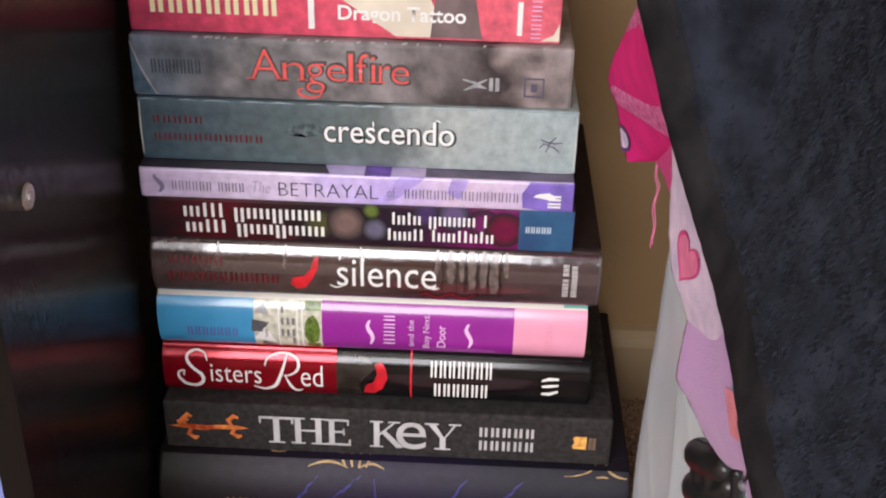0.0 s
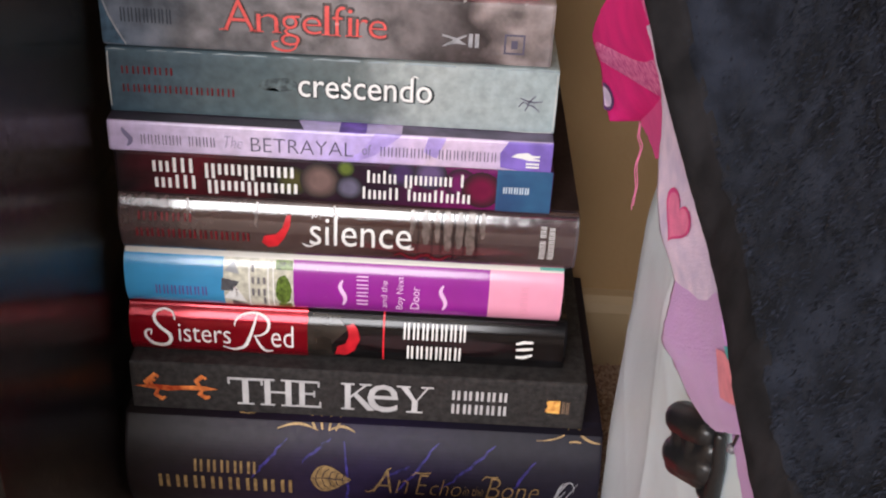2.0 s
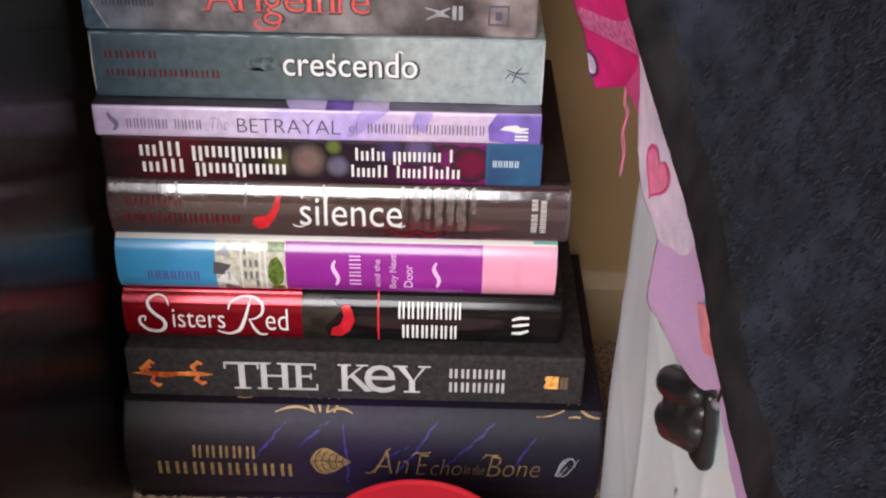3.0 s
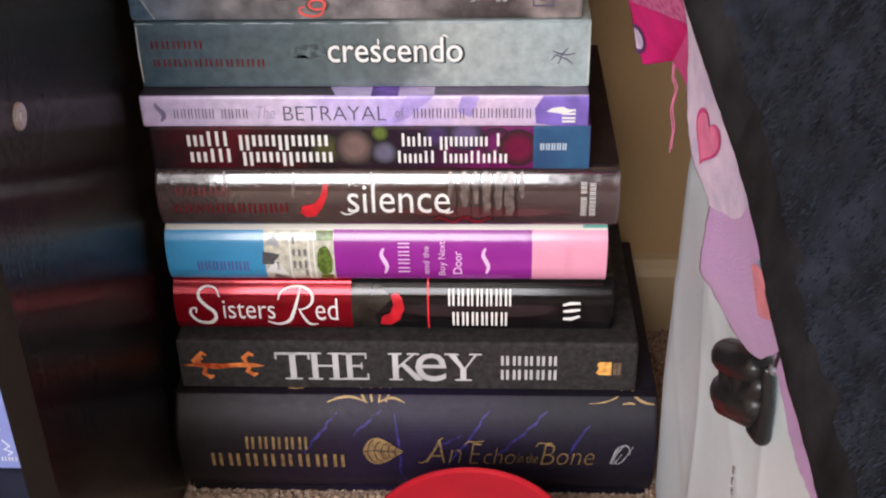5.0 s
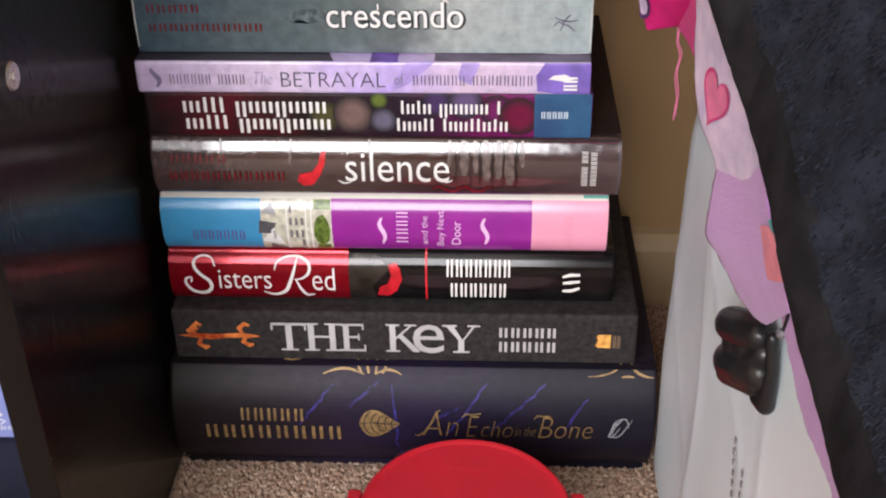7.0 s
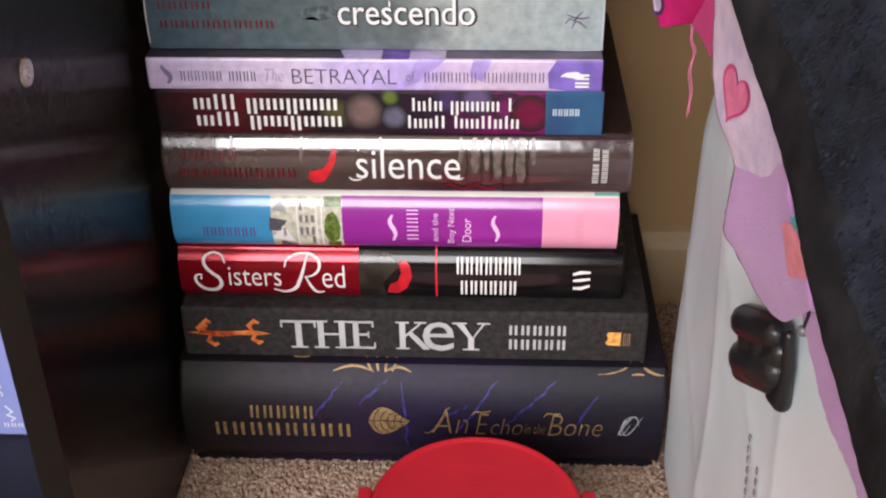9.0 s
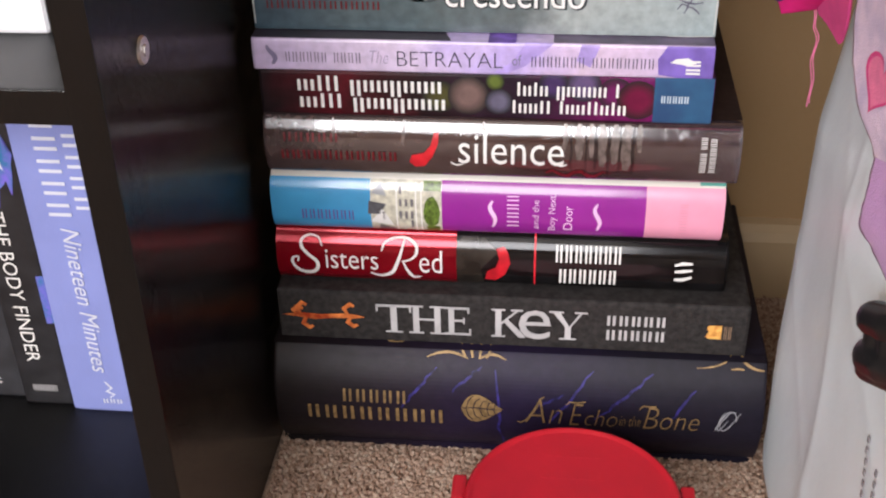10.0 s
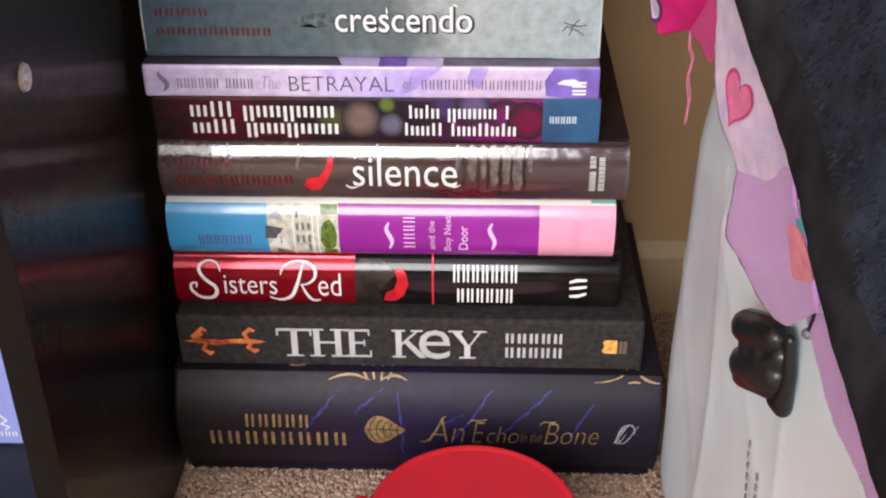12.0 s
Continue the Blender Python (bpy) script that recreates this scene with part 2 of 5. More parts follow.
def stroke_bm(pts, width, k):
    """A ribbon along points in fractions; width in fractions of the length; k: length over height."""
    bm = bmesh.new()
    rows = []
    for i, (x, y) in enumerate(pts):
        a, b = pts[max(0, i - 1)], pts[min(len(pts) - 1, i + 1)]
        dx, dy = (b[0] - a[0]), (b[1] - a[1]) / k
        d = math.hypot(dx, dy) or 1
        w = width * (0.35 + 0.65 * math.sin(math.pi * (i + 0.5) / len(pts)))
        rows.append((bm.verts.new((x - dy / d * w, y + dx / d * w * k, 0)), bm.verts.new((x + dy / d * w, y - dx / d * w * k, 0))))
    for r, s in zip(rows, rows[1:]):
        bm.faces.new((r[0], r[1], s[1], s[0]))
    return bm


def stroke(bk, pts, width, material, name="flourish", label="", lift=0.0003):
    return lay(bk, stroke_bm(pts, width, bk["L"] / bk["H"]), material, name, label, lift)


def letters_bm(text, u0, u1, v0, v1, upright=False, bold=0.0, slant=0.0):
    cu = bpy.data.curves.new("letters", "FONT")
    cu.body, cu.size, cu.resolution_u, cu.offset, cu.shear = text, 1.0, 3, bold, slant
    ob = new("letters", cu)
    bpy.context.view_layer.update()
    me = bpy.data.meshes.new_from_object(ob.evaluated_get(bpy.context.evaluated_depsgraph_get()))
    bpy.data.objects.remove(ob)
    bpy.data.curves.remove(cu)
    bm = bmesh.new()
    bm.from_mesh(me)
    bpy.data.meshes.remove(me)
    xs, ys = [v.co.x for v in bm.verts], [v.co.y for v in bm.verts]
    ax, bx, ay, by = min(xs), max(xs), min(ys), max(ys)
    for v in bm.verts:
        p, q = (v.co.x - ax) / (bx - ax), (v.co.y - ay) / (by - ay)
        v.co = (u1 - q * (u1 - u0), v0 + p * (v1 - v0), 0) if upright else (u0 + p * (u1 - u0), v0 + q * (v1 - v0), 0)
    return bm


def letters(bk, text, u0, u1, v0, v1, material, name="title", label="", upright=False, bold=0.0, slant=0.0, lift=0.0007):
    return lay(bk, letters_bm(text, u0, u1, v0, v1, upright, bold, slant), material, name, label, lift)


def shaped_bars(bk, words, u0, u1, v0, v1, material, name="lettering_bar"):
    """Writing as plain upright bars that follow its letters' heights: x low, t tall, d hanging, w low and wide."""
    wide = {"x": 1.0, "t": 0.62, "d": 1.0, "w": 1.5, " ": 0.62}
    stems = {"x": 2, "t": 1, "d": 2, "w": 3}
    step, at = (u1 - u0) / sum(wide[c] for c in words), u0
    for c in words:
        if c != " ":
            lo, hi = v0 + (0.0 if c == "d" else 0.22) * (v1 - v0), v0 + (1.0 if c == "t" else 0.80) * (v1 - v0)
            for k in range(stems[c]):
                a = at + step * wide[c] * (k + 0.5) / stems[c]
                patch(bk, a - step * 0.125, a + step * 0.125, lo, hi, material, name, lift=0.0006)
        at += step * wide[c]


def bars(bk, words, u0, u1, v0, v1, material, name="lettering_bar", upright=False, fill=0.62):
    """Writing as plain bars: two thin bars for each letter of words with the given numbers of letters."""
    n = sum(words) + 0.7 * (len(words) - 1)
    s, e = (v0, v1) if upright else (u0, u1)
    step, at, half = (e - s) / n, s, fill * 0.19
    for w in words:
        for _ in range(w):
            for mid in (0.28, 0.72):
                a, b = at + step * (mid - half), at + step * (mid + half)
                q = ((u0, a), (u1, a), (u1, b), (u0, b)) if upright else ((a, v0), (b, v0), (b, v1), (a, v1))
                bm = bmesh.new()
                bm.faces.new([bm.verts.new((x, y, 0)) for x, y in q])
                lay(bk, bm, material, name, "", 0.0006)
            at += step
        at += 0.7 * step


def curve_pts(f, a, b, n=14):
    return [f(a + (b - a) * i / n) for i in range(n + 1)]


# thick navy hardback, on the carpet
navy = along(mat("navy_jacket", (0.02, 0.02, 0.05), 0.48, spec=0.22), [(0.05, (0.013, 0.0095, 0.0095)), (0.35, (0.016, 0.010, 0.020)), (0.62, (0.016, 0.010, 0.032)), (0.95, (0.012, 0.010, 0.018))], 0.86, 1.14)
b = book("hardback_book", "thick dark navy hardback book with gold lettering", 0.002, 0.2435, 0.001, 0.0655, -0.013, 0.158, navy, 0.013, True)
bars(b, [5], 0.140, 0.280, 0.565, 0.675, GOLD_FOIL, "author_bar", fill=0.5)
bars(b, [8], 0.062, 0.358, 0.385, 0.520, GOLD_FOIL, "author_bar", fill=0.5)
letters(b, "An", 0.522, 0.598, 0.445, 0.655, GOLD_FOIL, bold=-0.018, slant=0.25)
letters(b, "E", 0.613, 0.640, 0.440, 0.640, GOLD_FOIL, bold=-0.018, slant=0.25)
letters(b, "cho", 0.644, 0.710, 0.440, 0.600, GOLD_FOIL, bold=-0.016, slant=0.25)
letters(b, "in the", 0.714, 0.757, 0.455, 0.555, GOLD_FOIL, bold=-0.016, slant=0.25)
letters(b, "B", 0.762, 0.792, 0.440, 0.640, GOLD_FOIL, bold=-0.018, slant=0.25)
letters(b, "one", 0.796, 0.874, 0.440, 0.560, GOLD_FOIL, bold=-0.016, slant=0.25)
stroke(b, [(0.506, 0.445), (0.514, 0.435), (0.526, 0.470), (0.540, 0.56), (0.552, 0.66), (0.560, 0.68)], 0.0022, GOLD_FOIL)
stroke(b, [(0.604, 0.62), (0.612, 0.65), (0.626, 0.645), (0.644, 0.655)], 0.0018, GOLD_FOIL)
stroke(b, [(0.752, 0.61), (0.760, 0.645), (0.774, 0.64), (0.786, 0.645)], 0.0018, GOLD_FOIL)
LU, LC = 0.390, 0.55
leaf = [(LU + 0.088 * t, LC + 0.14 * math.sin(math.pi * t**0.75) * (1.05 - 0.45 * t)) for t in [i / 12 for i in range(13)]]
leaf += [(LU + 0.088 * t, LC - 0.15 * math.sin(math.pi * t**0.75) * (1.05 - 0.45 * t)) for t in [1 - i / 12 for i in range(1, 12)]]
shape(b, leaf, GOLD_FOIL, "leaf_emblem", "gold leaf emblem")
for i in range(5):
    t = 0.12 + 0.16 * i
    for s in (1, -1):
        stroke(b, [(LU + 0.088 * t, LC), (LU + 0.088 * (t + 0.06), LC + s * 0.07 * (1.1 - 0.4 * t)), (LU + 0.088 * (t + 0.17), LC + s * 0.115 * (1.1 - t))], 0.0012, navy, "leaf_vein", lift=0.0005)
stroke(b, [(LU - 0.006, LC), (LU + 0.03, LC + 0.01), (LU + 0.06, LC), (LU + 0.09, LC)], 0.0012, navy, "leaf_vein", lift=0.0005)
rs = random.Random(5)
for u0_, v0_, u1_, v1_ in ((0.458, 0.86, 0.476, 0.12), (0.655, 0.88, 0.565, 0.40), (0.775, 0.88, 0.665, 0.50), (0.335, 0.86, 0.262, 0.52), (0.86, 0.78, 0.815, 0.50), (0.60, 0.70, 0.55, 0.60), (0.43, 0.88, 0.37, 0.68)):
    stroke(b, [(u0_ + (u1_ - u0_) * t + rs.uniform(-0.004, 0.004), v0_ + (v1_ - v0_) * t) for t in [i / 9 for i in range(10)]], 0.0030, BLUE_STREAK, "printed_streak", lift=0.00015)
stroke(b, curve_pts(lambda t: (0.318 + 0.085 * t, 0.925 + 0.035 * math.sin(math.pi * t)), 0, 1), 0.0022, GOLD_FOIL)
stroke(b, curve_pts(lambda t: (0.425 + 0.055 * t, 0.925 + 0.03 * math.sin(math.pi * t)), 0, 1), 0.0022, GOLD_FOIL)
for t in range(4):
    stroke(b, [(0.398 + 0.014 * t, 0.93), (0.392 + 0.018 * t, 0.965), (0.385 + 0.022 * t, 1.03)], 0.0026, GOLD_FOIL)
stroke(b, curve_pts(lambda t: (0.215 + 0.075 * t, 1.04 - 0.05 * math.sin(math.pi * t)), 0, 1), 0.0016, GOLD_FOIL)
stroke(b, curve_pts(lambda t: (0.862 + 0.075 * math.sin(t), 0.93 + 0.12 * (1 - math.cos(t))), 0, 1.5), 0.0014, GOLD_FOIL)
stroke(b, curve_pts(lambda t: (0.995 - 0.05 * math.sin(t), 0.93 + 0.12 * (1 - math.cos(t))), 0, 1.5), 0.0024, GOLD_FOIL)
stroke(b, [(0.93, 0.93), (0.945, 0.935), (0.955, 0.93)], 0.0018, GOLD_FOIL)
for k in range(4):
    stroke(b, curve_pts(lambda t: (0.925 + 0.022 * math.cos(t + k) + 0.004 * k, 0.54 + 0.09 * math.sin(1.7 * t + k)), 0, 2.6), 0.0014, SILVER_INK, "publisher_mark")

# charcoal trade paperback
char = mat("charcoal_cover", (0.031, 0.028, 0.027), 0.6, 0.4, 300, bump=0.15, bump_scale=900, spec=0.22)
b = book("paperback_book", "thick charcoal paperback book with large silver title", 0.0055, 0.2328, 0.0657, 0.0945, 0.0, 0.150, char)
SERIF = {
    "T": [(0.41, 0, 0.59, 1), (0.26, 0, 0.74, 0.06), (0, 0.91, 1, 1), (0, 0.74, 0.06, 1), (0.94, 0.74, 1, 1)],
    "H": [(0.12, 0, 0.29, 1), (0.71, 0, 0.88, 1), (0.29, 0.48, 0.71, 0.55), (0, 0, 0.41, 0.06), (0.59, 0, 1, 0.06), (0, 0.94, 0.41, 1), (0.59, 0.94, 1, 1)],
    "E": [(0.14, 0, 0.36, 1), (0, 0, 1, 0.08), (0, 0.92, 0.94, 1), (0.36, 0.48, 0.76, 0.56), (0.93, 0, 1, 0.24), (0.87, 0.78, 0.94, 1), (0.70, 0.40, 0.76, 0.64)],
    "K": [(0.12, 0, 0.31, 1), (0, 0, 0.43, 0.06), (0, 0.94, 0.43, 1), (0.60, 0.94, 0.98, 1)],
    "Y": [(0.42, 0, 0.58, 0.46), (0.28, 0, 0.72, 0.06), (0, 0.94, 0.38, 1), (0.66, 0.94, 1, 1)],
}
SLANT = {"K": [((0.31, 0.44), (0.31, 0.54), (0.76, 0.95), (0.84, 0.95)), ((0.40, 0.53), (0.52, 0.64), (1.06, 0.06), (1.06, 0), (0.86, 0))],
         "Y": [((0.42, 0.46), (0.56, 0.42), (0.30, 0.95), (0.10, 0.95)), ((0.52, 0.44), (0.58, 0.46), (0.87, 0.95), (0.80, 0.95))]}


def serif(bk, char, u0, u1, v0, v1, material):
    """A roman capital with slab serifs, as one title letter."""
    bm = bmesh.new()
    fit_ = lambda p: (u0 + p[0] * (u1 - u0), v0 + p[1] * (v1 - v0), 0)
    for a, c, d, e in SERIF[char]:
        bm.faces.new([bm.verts.new(fit_(p)) for p in ((a, c), (d, c), (d, e), (a, e))])
    for poly in SLANT.get(char, ()):
        bm.faces.new([bm.verts.new(fit_(p)) for p in poly])
    return lay(bk, bm, material, "title", "", 0.0004)


serif(b, "T", 0.213, 0.290, 0.21, 0.79, GREY_INK)
serif(b, "H", 0.284, 0.362, 0.21, 0.79, GREY_INK)
serif(b, "E", 0.362, 0.418, 0.21, 0.79, GREY_INK)
serif(b, "K", 0.462, 0.530, 0.21, 0.79, GREY_INK)
letters(b, "e", 0.520, 0.588, 0.20, 0.80, GREY_INK)
serif(b, "Y", 0.584, 0.665, 0.21, 0.79, GREY_INK)
bars(b, [5], 0.702, 0.831, 0.55, 0.75, GREY_INK, "author_bar")
bars(b, [5], 0.702, 0.831, 0.25, 0.46, GREY_INK, "author_bar")
shape(b, [(0.912, 0.40), (0.918, 0.36), (0.945, 0.35), (0.945, 0.63), (0.918, 0.63), (0.914, 0.58), (0.918, 0.5)], ORANGE_INK, "publisher_mark")
bars(b, [2], 0.948, 0.966, 0.36, 0.62, mat("brown_ink", (0.25, 0.16, 0.10), 0.5), "publisher_mark")
sw = [(0.006, 0.50), (0.05, 0.55), (0.09, 0.53), (0.14, 0.56), (0.165, 0.55), (0.19, 0.50), (0.165, 0.46), (0.12, 0.46), (0.08, 0.42), (0.05, 0.45)]
shape(b, sw, FIRE_INK, "sword_emblem", "glowing orange sword emblem")
for u_, v_, h_ in ((0.048, 0.50, 0.26), (0.06, 0.46, -0.22), (0.152, 0.52, 0.24), (0.158, 0.5, -0.20), (0.04, 0.5, 0.16)):
    stroke(b, [(u_, v_), (u_ - 0.008, v_ + h_ * 0.6), (u_ + 0.006, v_ + h_), (u_ + 0.014, v_ + h_ * 0.8)], 0.006, FIRE_INK, "sword_emblem")

# red and black hardback
blackj = mat("black_jacket", (0.006, 0.0055, 0.006), 0.14, 0.4, 90, coat=0.2, spec=0.35)
redfoil = mat("red_foil", (0.30, 0.003, 0.014), 0.16, 0.15, 60, coat=0.3, metal=0.55)
b = book("hardback_book", "red and black glossy hardback book with white title", 0.006, 0.2205, 0.0948, 0.1242, 0.006, 0.150, blackj, 0.006, True)
patch(b, 0.0, 0.407, 0.0, 1.10, redfoil, "foil_panel", "shiny red foil panel")
S_RUN = [(0.105, 0.63), (0.098, 0.77), (0.078, 0.82), (0.060, 0.74), (0.059, 0.61), (0.073, 0.47), (0.090, 0.36), (0.093, 0.24), (0.078, 0.15), (0.053, 0.17), (0.037, 0.29), (0.038, 0.40), (0.050, 0.42), (0.048, 0.33)]
R_STEM = [(0.292, 0.81), (0.284, 0.58), (0.274, 0.36), (0.262, 0.20), (0.237, 0.13), (0.212, 0.18)]
R_BOWL = [(0.240, 0.58), (0.247, 0.72), (0.269, 0.81), (0.297, 0.81), (0.317, 0.70), (0.317, 0.54), (0.302, 0.43), (0.284, 0.40)]
R_LEG = [(0.287, 0.40), (0.297, 0.24), (0.310, 0.13), (0.327, 0.14)]


def pen(bk, run, width, material):
    """One stroke of a written title along a smooth run of places."""
    pts = []
    for k in range(41):
        n = len(run) - 1
        i = min(n - 1, int(k / 40 * n))
        q = k / 40 * n - i
        p = [run[min(n, max(0, i + o))] for o in (-1, 0, 1, 2)]
        pts.append(tuple(0.5 * (2 * p[1][d] + (p[2][d] - p[0][d]) * q + (2 * p[0][d] - 5 * p[1][d] + 4 * p[2][d] - p[3][d]) * q * q + (3 * p[1][d] - p[0][d] - 3 * p[2][d] + p[3][d]) * q**3) for d in (0, 1)))
    return stroke(bk, pts, width, material, "title", lift=0.0006)


for run, width in ((S_RUN, 0.0042), (R_STEM, 0.0040), (R_BOWL, 0.0036), (R_LEG, 0.0034)):
    pen(b, run, width, WHITE_INK)
letters(b, "isters", 0.112, 0.231, 0.23, 0.57, WHITE_INK, bold=-0.006)
letters(b, "ed", 0.324, 0.375, 0.21, 0.62, WHITE_INK, bold=-0.006)
shape(b, [(0.470, 0.13), (0.495, 0.12), (0.515, 0.22), (0.527, 0.42), (0.522, 0.62), (0.512, 0.72), (0.496, 0.68), (0.502, 0.5), (0.494, 0.34), (0.476, 0.28)], mat("petal_red", (0.50, 0.012, 0.022), 0.3, 0.3, 150), "printed_petal", "bright red printed shape")
shape(b, [(0.407, 0.02), (0.47, 0.05), (0.46, 0.3), (0.50, 0.62), (0.47, 0.86), (0.42, 0.88), (0.407, 0.7)], mat("smoke_print", (0.026, 0.021, 0.017), 0.2, 0.5, 80, coat=0.2), "printed_smoke", lift=0.0002)
patch(b, 0.579, 0.583, 0.05, 1.0, RED_INK, "printed_line", lift=0.0003)
bars(b, [7], 0.623, 0.772, 0.49, 0.79, WHITE_INK, "author_bar", fill=0.55)
bars(b, [6], 0.632, 0.763, 0.12, 0.37, WHITE_INK, "author_bar", fill=0.6)
for run in ([(0.885, 0.50), (0.902, 0.54), (0.924, 0.54)], [(0.886, 0.385), (0.904, 0.40), (0.924, 0.42)], [(0.886, 0.25), (0.905, 0.25), (0.924, 0.30)]):
    stroke(b, run, 0.0042, WHITE_INK, "publisher_mark")

# pastel hardback
white_j = mat("white_jacket", (0.76, 0.73, 0.66), 0.22, 0.04, coat=0.5)
b = book("hardback_book", "blue, purple and pink hardback book with white edges", 0.0065, 0.2155, 0.1245, 0.1558, 0.005, 0.150, white_j, 0.006, True)
gl = dict(coat=0.6)
patch(b, 0.0, 0.226, 0.0, 0.85, mat("sky_blue_print", (0.055, 0.33, 0.62), 0.25, 0.08, **gl), label="sky blue printed panel")
patch(b, 0.226, 0.385, 0.0, 0.85, mat("pale_house_print", (0.60, 0.58, 0.47), 0.25, 0.25, 300, **gl), label="pale printed house picture")
patch(b, 0.385, 0.832, 0.0, 0.86, mat("purple_print", (0.29, 0.020, 0.29), 0.25, 0.06, **gl), label="bright purple printed panel")
patch(b, 0.832, 1.0, 0.0, 0.86, mat("pink_print", (0.85, 0.36, 0.50), 0.25, 0.04, **gl), label="pale pink printed panel")
patch(b, 0.945, 1.0, 0.90, 1.25, mat("teal_print", (0.09, 0.34, 0.28), 0.3, **gl), label="teal corner")
patch(b, 0.385, 0.388, 0.02, 0.86, WHITE_INK, "printed_line", lift=0.0002)
patch(b, 0.829, 0.832, 0.0, 0.86, WHITE_INK, "printed_line", lift=0.0002)
slate = mat("slate_roof_print", (0.09, 0.09, 0.10), 0.3, 0.3, 300)
leafg = mat("green_tree_print", (0.11, 0.17, 0.03), 0.3, 0.6, 420)
shape(b, [(0.219, 0.28), (0.222, 0.50), (0.262, 0.45), (0.245, 0.28)], slate, "printed_roof")
shape(b, [(0.24, 0.02), (0.245, 0.12), (0.28, 0.06), (0.28, 0.02)], slate, "printed_roof")
shape(b, [(0.228, 0.62), (0.25, 0.80), (0.262, 0.58)], mat("grey_roof_print", (0.35, 0.36, 0.38), 0.3), "printed_roof")
shape(b, [(0.225, 0.16), (0.252, 0.38), (0.278, 0.10)], WHITE_INK, "printed_gable")
for u_, v_ in ((0.29, 0.22), (0.303, 0.22), (0.316, 0.22), (0.29, 0.42), (0.303, 0.42), (0.316, 0.42), (0.252, 0.2), (0.29, 0.62), (0.316, 0.08)):
    patch(b, u_, u_ + 0.006, v_, v_ + 0.12, mat("window_print", (0.16, 0.15, 0.16), 0.3), "printed_window", lift=0.0003)
for u_ in (0.283, 0.326, 0.338):
    patch(b, u_, u_ + 0.003, 0.02, 0.8, WHITE_INK, "printed_column", lift=0.0003)
rt = random.Random(9)
shape(b, [(0.363 + 0.020 * math.cos(a) * rt.uniform(0.8, 1.1), 0.34 + 0.27 * math.sin(a) * rt.uniform(0.8, 1.1)) for a in (2 * math.pi * i / 18 for i in range(18))], leafg, "printed_tree")
patch(b, 0.345, 0.384, 0.68, 0.84, leafg, "printed_tree", lift=0.0003)
patch(b, 0.35, 0.38, 0.02, 0.12, leafg, "printed_tree", lift=0.0003)
bars(b, [7], 0.066, 0.19, 0.18, 0.33, mat("violet_ink", (0.12, 0.05, 0.25), 0.35), "author_bar", fill=0.45)
PINK_INK = mat("pale_pink_ink", (0.80, 0.52, 0.78), 0.4)
bars(b, [4], 0.530, 0.556, 0.14, 0.68, PINK_INK, "title_bar", upright=True, fill=0.4)
letters(b, "and the", 0.586, 0.600, 0.14, 0.60, PINK_INK, upright=True)
letters(b, "Boy Next", 0.621, 0.641, 0.12, 0.68, PINK_INK, upright=True)
letters(b, "Door", 0.654, 0.674, 0.14, 0.52, PINK_INK, upright=True)
for u_ in (0.498, 0.728):
    stroke(b, curve_pts(lambda t: (u_ + 0.006 * math.sin(2 * math.pi * t), 0.14 + 0.42 * t), 0, 1), 0.005, PINK_INK)
bars(b, [6], 0.905, 0.922, 0.08, 0.62, mat("dusky_pink_ink", (0.62, 0.27, 0.36), 0.4), "publisher_bar", upright=True, fill=0.4)

# clear-wrapped brown hardback
brown = along(mat("brown_jacket", (0.05, 0.03, 0.03), 0.12, coat=1.0, bump=0.45, bump_scale=85), [(0.0, (0.075, 0.050, 0.050)), (0.4, (0.065, 0.042, 0.041)), (0.65, (0.045, 0.022, 0.022)), (1.0, (0.060, 0.040, 0.045))])
brown.node_tree.nodes["Principled BSDF"].inputs["Coat IOR"].default_value = 2.0
brown.node_tree.nodes["Principled BSDF"].inputs["Coat Roughness"].default_value = 0.11
b = book("hardback_book", "dark brown hardback book in a shiny clear wrapper", 0.0065, 0.2195, 0.156, 0.1855, 0.0035, 0.157, brown, 0.0043, True, bow=2.0)
patch(b, 0.0, 1.0, 1.06, 6.1, mat("dark_maroon_board", (0.020, 0.011, 0.011), 0.55, 0.3, 60, spec=0.2), "top_board", "dark maroon top board", lift=0.0006)
bars(b, [5], 0.04, 0.165, 0.54, 0.68, DARK_RED_INK, "author_bar", fill=0.45)
bars(b, [11], 0.034, 0.289, 0.25, 0.40, DARK_RED_INK, "author_bar", fill=0.5)
shape(b, [(0.312, 0.24), (0.325, 0.16), (0.345, 0.18), (0.362, 0.34), (0.374, 0.55), (0.376, 0.74), (0.366, 0.72), (0.358, 0.52), (0.344, 0.40), (0.318, 0.36)], mat("feather_red", (0.62, 0.02, 0.03), 0.3, 0.15, 200), "feather_emblem", "bright red feather emblem")
letters(b, "silence", 0.417, 0.638, 0.25, 0.75, WHITE_INK, bold=-0.002)
bars(b, [5, 3], 0.917, 0.930, 0.20, 0.78, WHITE_INK, "publisher_bar", upright=True, fill=0.5)
bars(b, [8], 0.936, 0.949, 0.20, 0.76, WHITE_INK, "publisher_bar", upright=True, fill=0.5)
streak = mat("pale_streak_print", (0.13, 0.10, 0.09), 0.2, 0.4, 260, coat=0.8)
trunk = mat("dark_trunk_print", (0.020, 0.011, 0.012), 0.2, 0.4, 260, coat=0.8)
rs = random.Random(3)
